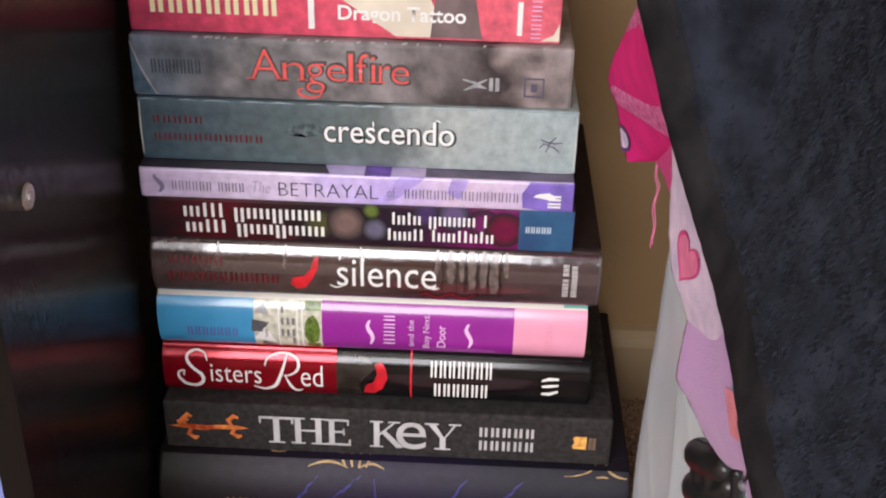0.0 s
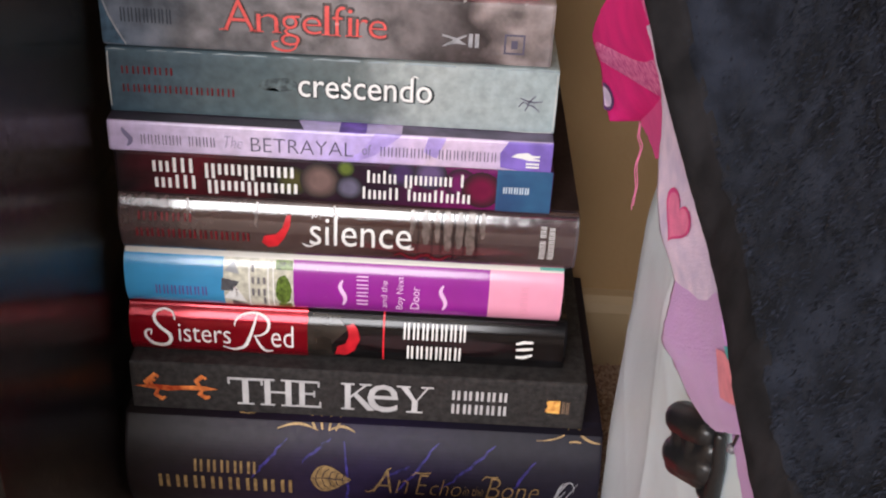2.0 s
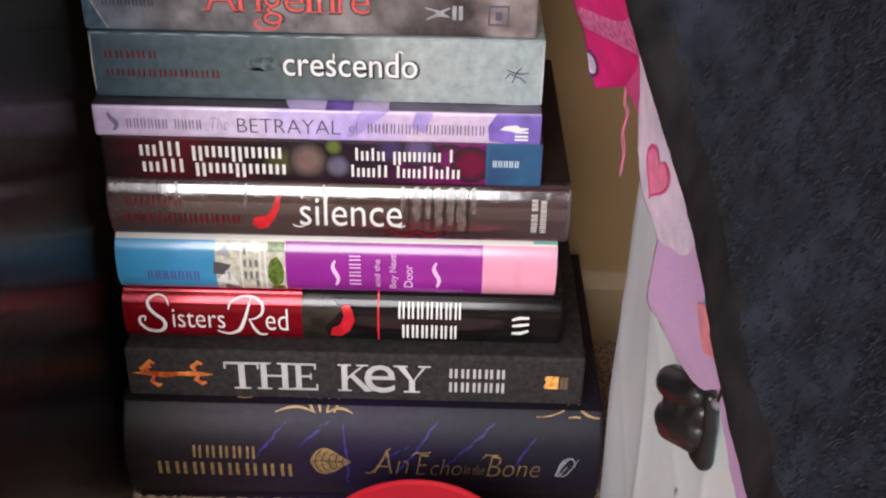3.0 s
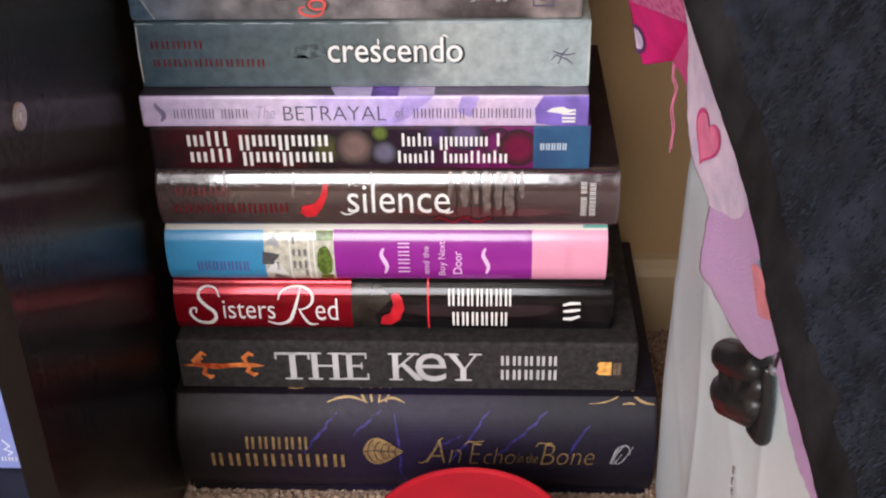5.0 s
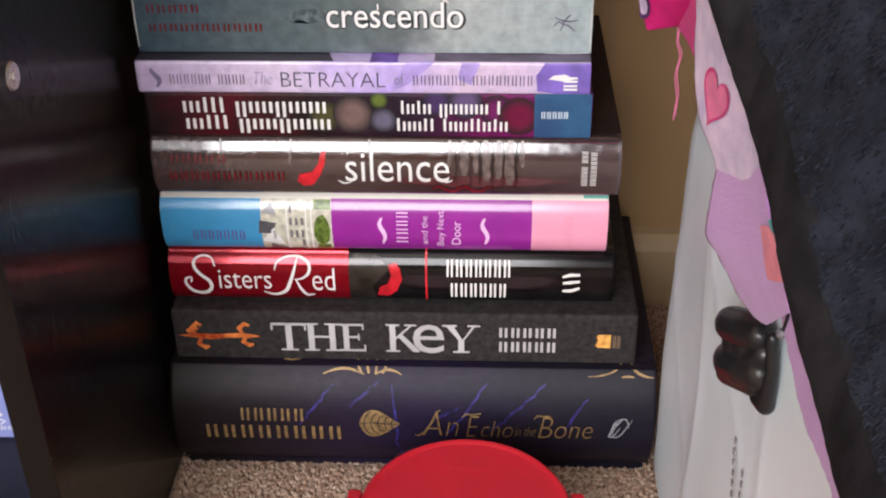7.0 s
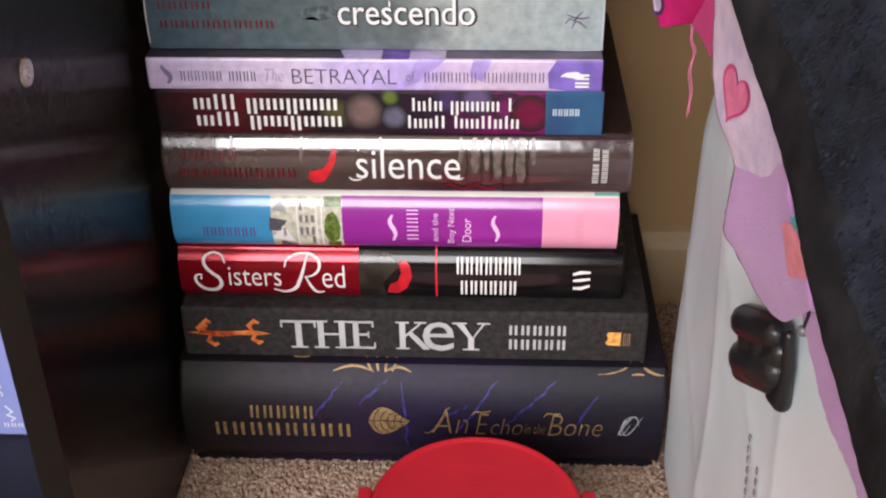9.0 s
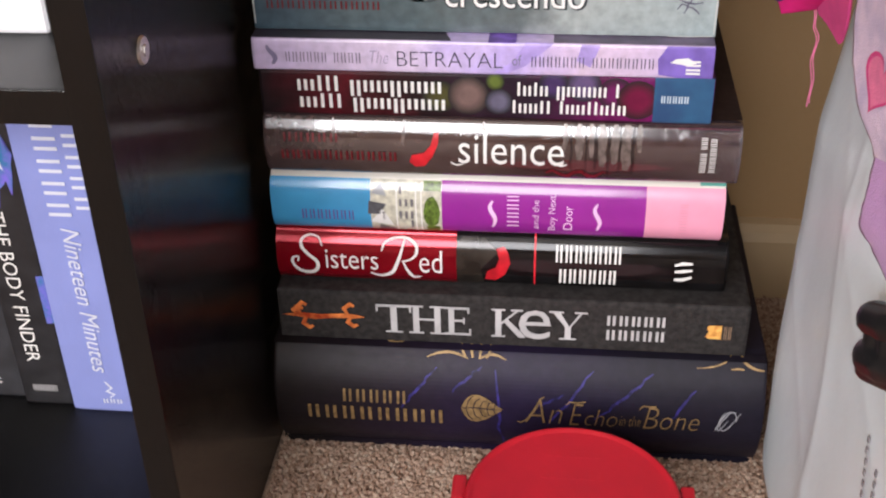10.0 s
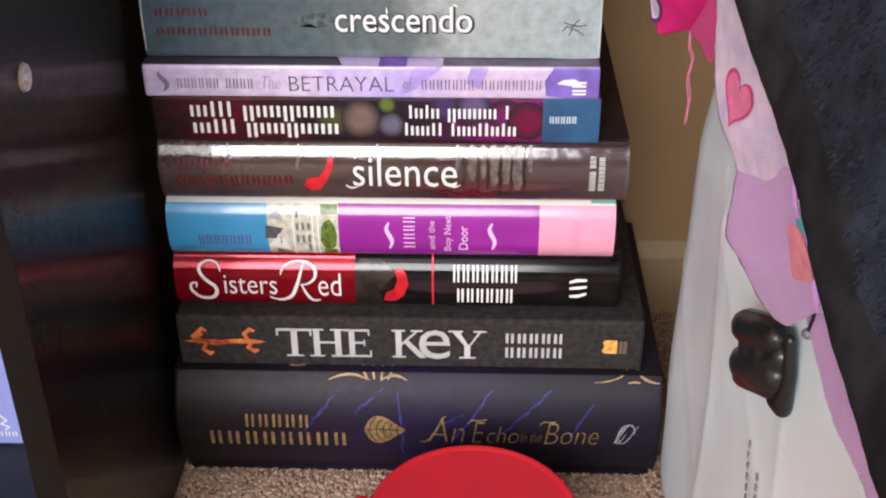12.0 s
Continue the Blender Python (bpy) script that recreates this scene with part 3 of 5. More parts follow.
for u_, w_, lo_ in ((0.640, 0.006, 0.5), (0.668, 0.009, 0.35), (0.693, 0.006, 0.4), (0.716, 0.010, 0.25), (0.741, 0.009, 0.3), (0.765, 0.012, 0.2), (0.792, 0.006, 0.5), (0.15, 0.004, 0.6), (0.3, 0.004, 0.5), (0.47, 0.004, 0.6)):
    stroke(b, [(u_ + rs.uniform(-0.003, 0.003), 0.95 - (0.95 - lo_) * i / 6) for i in range(7)], w_, streak, "printed_mist", lift=0.00012)
for u_, lo_ in ((0.652, 0.18), (0.682, 0.12), (0.704, 0.2), (0.729, 0.1), (0.752, 0.16), (0.780, 0.14)):
    stroke(b, [(u_ + rs.uniform(-0.002, 0.002), 0.92 - (0.92 - lo_) * i / 6) for i in range(7)], rs.uniform(0.002, 0.0045), trunk, "printed_trunk", lift=0.00018)
pen(b, [(0.424, 0.84), (0.424, 0.78), (0.422, 0.70)], 0.0016, WHITE_INK)
pen(b, [(0.462, 0.82), (0.470, 0.80), (0.478, 0.72)], 0.0022, WHITE_INK)
pen(b, [(0.400, 0.27), (0.412, 0.22), (0.428, 0.24)], 0.0020, WHITE_INK)
pen(b, [(0.620, 0.30), (0.632, 0.25), (0.645, 0.28)], 0.0020, WHITE_INK)
stroke(b, [(0.60 + 0.015 * i, 0.12 + 0.05 * math.sin(i * 1.7)) for i in range(10)], 0.004, DARK_RED_INK, "printed_streak", lift=0.00015)

# black and plum paperback
plum = along(mat("plum_cover", (0.03, 0.01, 0.015), 0.38, spec=0.25), [(0.0, (0.012, 0.008, 0.010)), (0.20, (0.085, 0.006, 0.012)), (0.36, (0.018, 0.008, 0.009)), (0.60, (0.022, 0.010, 0.022)), (0.82, (0.15, 0.008, 0.09)), (1.0, (0.05, 0.012, 0.09))])
b = book("paperback_book", "black and plum paperback book with bold white lettering", 0.0065, 0.2055, 0.1858, 0.2072, 0.008, 0.138, plum)
disc(b, 0.468, 0.52, 0.036, (0.165, 0.1045, 0.0935))
disc(b, 0.405, 0.48, 0.030, (0.066, 0.0605, 0.01925), lift=0.00008)
disc(b, 0.535, 0.40, 0.024, (0.121, 0.11, 0.165), lift=0.00025)
disc(b, 0.527, 0.84, 0.016, (0.11, 0.1485, 0.0275), lift=0.00025)
disc(b, 0.655, 0.80, 0.026, (0.055, 0.0275, 0.099), lift=0.00025)
disc(b, 0.72, 0.80, 0.030, (0.11, 0.0715, 0.165), lift=0.00036)
disc(b, 0.838, 0.50, 0.036, (0.143, 0.0055, 0.0385), lift=0.00025)
disc(b, 0.79, 0.62, 0.03, (0.132, 0.011, 0.088), lift=0.0001)
shaped_bars(b, "wttt dxxdxxx", 0.083, 0.412, 0.46, 0.90, WHITE_INK, "title_bar")
shaped_bars(b, "wttt dxxdxxx", 0.086, 0.420, 0.09, 0.50, WHITE_INK, "title_bar")
shaped_bars(b, "txtx dxxxx t", 0.572, 0.800, 0.47, 0.85, WHITE_INK, "author_bar")
shaped_bars(b, "txxtt txxttxtx", 0.562, 0.816, 0.08, 0.45, WHITE_INK, "author_bar")
patch(b, 0.872, 0.998, 0.012, 0.988, lift=0.0005, material=mat("blue_print", (0.030, 0.080, 0.19), 0.4, 0.15, second=(0.028, 0.095, 0.19), spec=0.3), label="slate blue printed block")
bars(b, [5], 0.886, 0.948, 0.46, 0.62, mat("pale_blue_ink", (0.50, 0.60, 0.68), 0.4), "publisher_bar", fill=0.7)

# thin lilac paperback
lil = along(mat("lilac_cover", (0.6, 0.5, 0.7), 0.35, coat=0.15), [(0.0, (0.58, 0.48, 0.70)), (0.35, (0.66, 0.55, 0.72)), (0.55, (0.48, 0.38, 0.72)), (0.72, (0.66, 0.52, 0.66)), (1.0, (0.50, 0.40, 0.66))], 0.86, 1.14)
b = book("paperback_book", "thin lilac paperback book with slim grey lettering", 0.005, 0.2038, 0.2074, 0.2222, 0.007, 0.135, lil)
# top cover print, with the upper book's shadow painted into its dark patches
patch(b, 0.0, 0.40, 1.0, 2.6, mat("shaded_plum_print", (0.03, 0.022, 0.035), 0.4, 0.3), "shaded_cover_print")
shape(b, [(0.40, 1.0), (0.44, 1.0), (0.40, 2.6)], mat("shaded_plum_edge", (0.03, 0.022, 0.035), 0.4, 0.3), "shaded_cover_print", lift=0.0002)
patch(b, 0.52, 0.58, 0.98, 2.2, mat("violet_print", (0.16, 0.08, 0.40), 0.4, 0.4, 150), "violet_cover_print")
patch(b, 0.66, 1.0, 1.0, 2.6, mat("shaded_mauve_print", (0.11, 0.085, 0.14), 0.4, 0.4, 100), "shaded_cover_print")
vio = mat("violet_block_print", (0.20, 0.13, 0.48), 0.35, 0.2, 100)
shape(b, [(0.885, 0.12), (0.93, 0.02), (1.0, 0.02), (1.0, 0.98), (0.90, 0.98), (0.882, 0.6)], vio, "violet_panel", lift=0.00015)
for p in ([(0.60, 1.0), (0.66, 1.0), (0.60, 0.3), (0.56, 0.05), (0.53, 0.05), (0.57, 0.4)], [(0.72, 0.98), (0.76, 0.98), (0.74, 0.3), (0.71, 0.5)]):
    shape(b, p, mat("soft_violet_print", (0.42, 0.32, 0.68), 0.35, 0.2, 120), "soft_violet_print", lift=0.00012)
shape(b, [(0.908, 0.5), (0.92, 0.62), (0.945, 0.66), (0.965, 0.5), (0.945, 0.42), (0.93, 0.46)], WHITE_INK, "figure_emblem")
bars(b, [2], 0.942, 0.972, 0.12, 0.62, WHITE_INK, "publisher_mark", upright=True, fill=0.7)
stroke(b, curve_pts(lambda t: (0.043 + 0.008 * math.sin(5 * t), 0.2 + 0.6 * t), 0, 1), 0.006, mat("mauve_ink", (0.22, 0.19, 0.32), 0.4), "small_emblem")
bars(b, [6, 4], 0.072, 0.244, 0.30, 0.62, SLATE_INK, "author_bar", fill=0.32)
letters(b, "The", 0.262, 0.303, 0.30, 0.70, mat("pale_slate_ink", (0.34, 0.30, 0.42), 0.4), bold=-0.02, slant=0.3)
letters(b, "BETRAYAL", 0.322, 0.552, 0.24, 0.70, SLATE_INK, bold=-0.018)
letters(b, "of", 0.572, 0.592, 0.32, 0.66, mat("pale_slate_ink", (0.27, 0.24, 0.36), 0.4))
bars(b, [7, 8], 0.610, 0.877, 0.30, 0.62, SLATE_INK, "title_bar", fill=0.32)

# grey-green paperback
grey = along(mat("grey_green_cover", (0.2, 0.25, 0.25), 0.30, coat=0.25), [(0.0, (0.055, 0.095, 0.125)), (0.35, (0.080, 0.115, 0.125)), (0.57, (0.115, 0.14, 0.14)), (0.68, (0.36, 0.40, 0.39)), (1.0, (0.33, 0.40, 0.41))], 0.80, 1.2)
b = book("paperback_book", "grey-green paperback book with a pale misty cover", 0.005, 0.2042, 0.2224, 0.2530, 0.016, 0.139, grey)
bars(b, [5], 0.028, 0.150, 0.62, 0.74, DARK_RED_INK, "author_bar", fill=0.4)
bars(b, [11], 0.028, 0.285, 0.34, 0.46, DARK_RED_INK, "author_bar", fill=0.4)
letters(b, "crescendo", 0.421, 0.727, 0.375, 0.795, mat("title_shadow", (0.035, 0.045, 0.048), 0.4, 0.3), "title_shadow", bold=0.035, lift=0.0004)
letters(b, "crescendo", 0.424, 0.721, 0.40, 0.785, WHITE_INK, bold=0.004)
for run in ([(0.536, 0.76), (0.537, 0.71), (0.536, 0.66)], [(0.676, 0.80), (0.684, 0.80), (0.690, 0.77)]):
    pen(b, run, 0.0018, WHITE_INK)
shape(b, [(0.335, 0.52), (0.35, 0.47), (0.37, 0.52), (0.385, 0.46), (0.42, 0.50), (0.425, 0.60), (0.40, 0.68), (0.37, 0.66), (0.345, 0.64)], mat("smudge_print", (0.03, 0.042, 0.045), 0.4, 0.5, 260, second=(0.09, 0.12, 0.125)), "printed_figure")
for p in ([(0.915, 0.42), (0.925, 0.50), (0.935, 0.47), (0.945, 0.56), (0.952, 0.60)], [(0.930, 0.36), (0.937, 0.46), (0.948, 0.44), (0.962, 0.36)], [(0.918, 0.56), (0.932, 0.52), (0.95, 0.50), (0.968, 0.52)]):
    stroke(b, p, 0.0018, SLATE_INK, "publisher_mark")
# white wear at the spine's ends and lower corner
for pts in ([(0.996, 0.06), (0.997, 0.5), (0.996, 0.94)], [(0.90, 0.020), (0.95, 0.016), (0.994, 0.03)], [(0.004, 0.10), (0.003, 0.5), (0.005, 0.95)]):
    stroke(b, pts, 0.0020, mat("white_wear", (0.50, 0.52, 0.50), 0.6), "worn_and_highlit_edge", lift=0.0004)
# broken highlight along the top edge, painted on as pale strokes
rs = random.Random(31)
for i in range(14):
    u_ = i / 14 + rs.uniform(0, 0.03)
    stroke(b, [(u_, 0.978), (u_ + 0.02, 0.985), (min(0.998, u_ + rs.uniform(0.04, 0.07)), 0.98)], rs.uniform(0.0006, 0.0014), mat("edge_highlight_paint", (0.24, 0.29, 0.31), 0.5), "worn_and_highlit_edge")

# worn grey paperback with a red title
worn = along(mat("worn_grey_cover", (0.12, 0.11, 0.12), 0.42, coat=0.1, bump=0.15, bump_scale=350), [(0.02, (0.17, 0.21, 0.27)), (0.20, (0.13, 0.13, 0.14)), (0.48, (0.26, 0.235, 0.235)), (0.68, (0.16, 0.135, 0.135)), (0.80, (0.045, 0.034, 0.034)), (0.90, (0.32, 0.26, 0.25)), (1.0, (0.27, 0.23, 0.23))], 0.34, 1.36, 75.0)
b = book("paperback_book", "worn grey paperback book with a coral red title", 0.004, 0.2000, 0.2532, 0.2818, 0.018, 0.135, worn)
halo = mat("title_halo", (0.085, 0.065, 0.063), 0.5, 0.4, 200)
for text, u0_, u1_, v0_, v1_ in (("A", 0.272, 0.340, 0.36, 0.84), ("n", 0.345, 0.393, 0.36, 0.64), ("g", 0.398, 0.440, 0.16, 0.64), ("e", 0.446, 0.488, 0.36, 0.63), ("l", 0.495, 0.505, 0.36, 0.82), ("f", 0.512, 0.540, 0.36, 0.82), ("i", 0.546, 0.556, 0.36, 0.78), ("r", 0.564, 0.590, 0.36, 0.64), ("e", 0.592, 0.632, 0.35, 0.63)):
    letters(b, text, u0_ - 0.005, u1_ + 0.005, v0_ - 0.04, v1_ + 0.04, halo, "title_halo", bold=0.012, lift=0.0003)
    letters(b, text, u0_, u1_, v0_, v1_, CORAL_INK, bold=-0.012)
for u_, v_ in ((0.272, 0.36), (0.340, 0.36), (0.349, 0.36), (0.389, 0.36), (0.500, 0.36), (0.520, 0.36), (0.551, 0.36), (0.568, 0.36)):
    stroke(b, [(u_ - 0.011, v_), (u_, v_ + 0.012), (u_ + 0.011, v_)], 0.0016, CORAL_INK, "title_serif", lift=0.0007)
pen(b, [(0.436, 0.22), (0.426, 0.10), (0.404, 0.07), (0.382, 0.12), (0.380, 0.20), (0.392, 0.22)], 0.0030, CORAL_INK)
bars(b, [7], 0.042, 0.160, 0.40, 0.63, mat("blue_grey_ink", (0.035, 0.045, 0.06), 0.4), "author_bar", fill=0.5)
shape(b, [(0.0, 0.06), (0.052, 0.03), (0.020, 0.5), (0.0, 0.9)], mat("blue_worn_corner", (0.06, 0.11, 0.16), 0.4, 0.4, 200), "worn_corner", "pale blue worn corner", lift=0.0002)
stroke(b, [(0.052, 0.03), (0.035, 0.25), (0.018, 0.5), (0.0, 0.9)], 0.0025, SILVER_INK, "worn_crease")
stroke(b, [(0.754, 0.46), (0.785, 0.40), (0.806, 0.32), (0.785, 0.36), (0.758, 0.28), (0.785, 0.39), (0.808, 0.47)], 0.0042, SILVER_INK, "publisher_mark")
patch(b, 0.813, 0.822, 0.28, 0.50, SILVER_INK, "publisher_mark", lift=0.0003)
patch(b, 0.827, 0.836, 0.28, 0.50, SILVER_INK, "publisher_mark", lift=0.0003)
for q in ((0.892, 0.896, 0.20, 0.52), (0.934, 0.938, 0.20, 0.52), (0.896, 0.934, 0.49, 0.52), (0.896, 0.934, 0.20, 0.23), (0.908, 0.922, 0.29, 0.42)):
    patch(b, *q, SLATE_INK, "publisher_mark", lift=0.0003)
rs = random.Random(12)
SCUFF = mat("pale_scuff", (0.34, 0.32, 0.31), 0.7)
for i in range(26):
    u_ = rs.uniform(0.12, 0.95)
    stroke(b, [(u_, 0.985), (u_ + rs.uniform(0.003, 0.012), 0.995)], rs.uniform(0.0008, 0.0022), SCUFF, "scuff", lift=0.0004)

# pink paperback on top
rose = along(mat("rose_cover", (0.7, 0.1, 0.15), 0.35, coat=0.25), [(0.0, (0.42, 0.04, 0.10)), (0.3, (0.62, 0.06, 0.12)), (0.6, (0.66, 0.09, 0.14)), (1.0, (0.72, 0.14, 0.19))])
b = book("paperback_book", "pink and cream paperback book with white lettering", 0.004, 0.1935, 0.2820, 0.3200, 0.0225, 0.132, rose)
shape(b, [(0.50, 0.97), (0.47, 0.55), (0.62, 0.04), (0.74, 0.04), (0.70, 0.5), (0.72, 0.97)], mat("cream_print", (0.70, 0.62, 0.50), 0.4, 0.1, 60), "cream_print", lift=0.00015)
shape(b, [(0.70, 0.04), (0.82, 0.04), (0.80, 0.6), (0.72, 0.9)], mat("tattoo_print", (0.14, 0.10, 0.10), 0.4, 0.4, 60), "dark_print", lift=0.0002)
shape(b, [(0.955, 0.04), (0.998, 0.04), (0.998, 0.26), (0.985, 0.12)], mat("cream_print", (0.70, 0.62, 0.50), 0.4, 0.1, 60), "cream_print", lift=0.00015)
letters(b, "Dragon Tattoo", 0.487, 0.782, 0.17, 0.40, WHITE_INK, bold=0.02)
letters(b, "The Girl with the", 0.487, 0.782, 0.52, 0.70, WHITE_INK, bold=0.01)
bars(b, [7], 0.045, 0.352, 0.24, 0.62, CREAM_INK, "author_bar", fill=0.7)
patch(b, 0.418, 0.432, 0.10, 0.6, WHITE_INK, "publisher_mark", lift=0.0003)
patch(b, 0.900, 0.912, 0.10, 0.5, WHITE_INK, "publisher_mark", lift=0.0003)
bars(b, [6], 0.932, 0.955, 0.05, 0.7, PINK_INK, "publisher_bar", upright=True, fill=0.35)

# ---- bookcase ----
case = thing("bookcase", "black laminate bookcase standing on the carpet", "bookcase")
PX, PW, PF = -0.0008, 0.0120, -0.143
CW = 0.62
boxpart("side_panel", (PX - PW, PX, PF, 0.143, 0.0, 1.05), BLACK_WOOD, case, bevel=0.0008)
boxpart("side_panel", (PX - CW, PX - CW + PW, PF, 0.143, 0.0, 1.05), BLACK_WOOD, case, bevel=0.0008)
for z in (0.070, 0.2665, 0.62):
    boxpart("shelf", (PX - CW + PW, PX - PW, PF + 0.0015, 0.140, z - 0.0125, z), BLACK_WOOD, case, bevel=0.0008)
boxpart("top_board", (PX - CW + PW, PX - PW, PF, 0.143, 1.035, 1.05), BLACK_WOOD, case, bevel=0.0008)
boxpart("kick_board", (PX - CW + PW, PX - PW, PF + 0.012, PF + 0.024, 0.0, 0.057), BLACK_WOOD, case)
boxpart("back_board", (PX - CW + PW, PX - PW, 0.1405, 0.1425, 0.0, 1.034), BLACK_WOOD, case)
# recessed metal cam fitting in the side panel
CHROME = mat("dull_metal", (0.62, 0.60, 0.56), 0.32, 0.2, 900, metal=0.9)
bm = bmesh.new()
bmesh.ops.create_cone(bm, cap_ends=True, segments=24, radius1=0.0052, radius2=0.0046, depth=0.0012, matrix=Matrix.Translation((PX + 0.0004, -0.1043, 0.2642)) @ Euler((0, radians(90), 0)).to_matrix().to_4x4())
bmesh.ops.create_cone(bm, cap_ends=True, segments=6, radius1=0.0022, radius2=0.0022, depth=0.0010, matrix=Matrix.Translation((PX + 0.0012, -0.1043, 0.2642)) @ Euler((0, radians(90), 0)).to_matrix().to_4x4())
part("screw_cap", bm, CHROME, case, "shiny round metal screw cap")


def shelf_book(label, x0, x1, y0, z0, height, depth, cover):
    """A book standing upright on a shelf, spine to the room; built lying and turned, so that its length runs downwards."""
    bk = book("paperback_book", label, 0, height, 0, x1 - x0, 0, depth, cover, 0.0006, group="shelved books")
    # length runs down, thickness runs to the left when read from above
    bk["root"].matrix_world = Matrix(((0, 0, 1, x0), (0, 1, 0, y0), (-1, 0, 0, z0 + height), (0, 0, 0, 1)))
    return bk


peri = mat("periwinkle_cover", (0.24, 0.28, 0.60), 0.45, 0.05, 30, bump=0.1)
PALE_INK = mat("pale_ink", (0.66, 0.68, 0.78), 0.4, 0.05)
b = shelf_book("periwinkle blue paperback book standing on a shelf", -0.0765, -0.0425, -0.067, 0.0702, 0.182, 0.12, peri)
# u runs from the top (0) to the foot (1); v from the left side (0) to the right (1)
bars(b, [4], 0.21, 0.42, 0.66, 0.92, PALE_INK, "author_bar", fill=0.42)
bars(b, [7], 0.05, 0.44, 0.30, 0.58, PALE_INK, "author_bar", fill=0.42)
letters(b, "Nineteen Minutes", 0.46, 0.875, 0.40, 0.62, PALE_INK, slant=0.25)
stroke(b, [(0.905, 0.52), (0.925, 0.60), (0.935, 0.52), (0.945, 0.62), (0.955, 0.55)], 0.004, PALE_INK, "publisher_mark")
bars(b, [3], 0.958, 0.972, 0.44, 0.72, PALE_INK, "publisher_bar", upright=True, fill=0.6)
dark = mat("black_cover", (0.018, 0.017, 0.019), 0.4, 0.3, 120)
b = shelf_book("black paperback book with a blue splash on its spine", -0.1005, -0.0775, -0.064, 0.0702, 0.178, 0.12, dark)
letters(b, "THE BODY FINDER", 0.42, 0.86, 0.28, 0.56, WHITE_INK)
bars(b, [8], 0.935, 0.955, 0.25, 0.75, GREY_INK, "publisher_bar", upright=True, fill=0.6)
cy = mat("cyan_splash", (0.05, 0.30, 0.60), 0.4, 0.4, 200, second=(0.14, 0.10, 0.45))
rs = random.Random(8)
shape(b, [(0.28 + (0.10 + rs.uniform(-0.04, 0.05)) * math.cos(a), 0.60 + (0.36 + rs.uniform(-0.12, 0.05)) * math.sin(a)) for a in (2 * math.pi * i / 22 for i in range(22))], cy, "splash_print", "blue and violet splash")
shape(b, [(0.28 + (0.05 + rs.uniform(-0.03, 0.03)) * math.cos(a), 0.52 + (0.24 + rs.uniform(-0.12, 0.05)) * math.sin(a)) for a in (2 * math.pi * i / 18 for i in range(18))], PALE_INK, "splash_print", lift=0.0005)
patch(b, 0.02, 0.10, 0.8, 1.0, cy, "splash_print", lift=0.0004)
patch(b, 0.60, 0.74, 0.86, 1.0, cy, "splash_print", lift=0.0004)
b = shelf_book("dark grey paperback book on the black shelf", -0.1265, -0.1015, -0.060, 0.0702, 0.176, 0.12, mat("dark_grey_cover", (0.03, 0.03, 0.034), 0.45, 0.3, 100))
bars(b, [9], 0.45, 0.86, 0.3, 0.6, GREY_INK, "title_bar", fill=0.5)
bars(b, [1], 0.93, 0.96, 0.35, 0.6, GREY_INK, "publisher_bar")
b = shelf_book("white paperback book on the upper black shelf", -0.0960, -0.0350, -0.098, 0.2667, 0.2, 0.12, mat("white_cover", (0.80, 0.80, 0.82), 0.5, 0.03))

# ---- red tub ----
RED_PLASTIC = mat("red_plastic", (0.50, 0.010, 0.022), 0.40, 0.06, 40, bump=0.05, bump_scale=300)
tub = thing("red_tub", "round red plastic tub with a lid, on the carpet", "tub", at=(0.1515, -0.0905, 0.0))


def lathe(bm, prof, n=72):
    rows = [[bm.verts.new((r * math.cos(2 * math.pi * k / n), r * math.sin(2 * math.pi * k / n), z)) for k in range(n)] if r > 1e-6 else [bm.verts.new((0, 0, z))] for r, z in prof]
    for a, c in zip(rows, rows[1:]):
        for k in range(n):
            j = (k + 1) % n
            if len(a) == 1 and len(c) > 1:
                bm.faces.new((a[0], c[k], c[j]))
            elif len(c) == 1 and len(a) > 1:
                bm.faces.new((a[k], a[j], c[0]))
            elif len(a) > 1:
                bm.faces.new((a[k], a[j], c[j], c[k]))
    return bm


part("tub_body", lathe(bmesh.new(), [(0, 0.002), (0.040, 0.002), (0.041, 0.004), (0.0445, 0.044), (0.043, 0.045), (0, 0.045)]), RED_PLASTIC, tub, smooth=True)
lid = part("lid", lathe(bmesh.new(), [(0.0450, 0.0452), (0.0468, 0.0455), (0.0472, 0.0500), (0.0470, 0.0530), (0.0460, 0.0546), (0.0448, 0.0548), (0.0440, 0.0538), (0.0425, 0.0535), (0.0, 0.0535)]), RED_PLASTIC, tub, "flat red lid with a raised rim", smooth=True)
for s in (-1, 1):
    bm = bmesh.new()
    block(bm, s * 0.0500 - 0.0032, s * 0.0500 + 0.0032, 0.000, 0.016, 0.040, 0.0505, bevel=0.0016)
    part("handle_ear", bm, RED_PLASTIC, tub)
EMBOSS = mat("embossed_red", (0.52, 0.012, 0.024), 0.5, 0.06, 40)
for v_, n_, w_ in ((0.030, 6, 0.026), (0.016, 7, 0.030), (0.004, 5, 0.022)):
    for k in range(n_):
        x = -w_ / 2 + w_ * (k + 0.5) / n_
        boxpart("embossed_bar", (x - w_ / n_ * 0.3, x + w_ / n_ * 0.3, v_ - 0.003, v_ + 0.003, 0.0534, 0.0536), EMBOSS, lid)


# ---- white plastic bag ----
BAG = mat("white_plastic", (0.76, 0.875, 0.925), 0.36, 0.03, 30, bump=0.10, bump_scale=120, coat=0.1)
bag = thing("plastic_bag", "full white plastic bag standing on the carpet", "bag", at=(0.25, -0.1, 0.0))


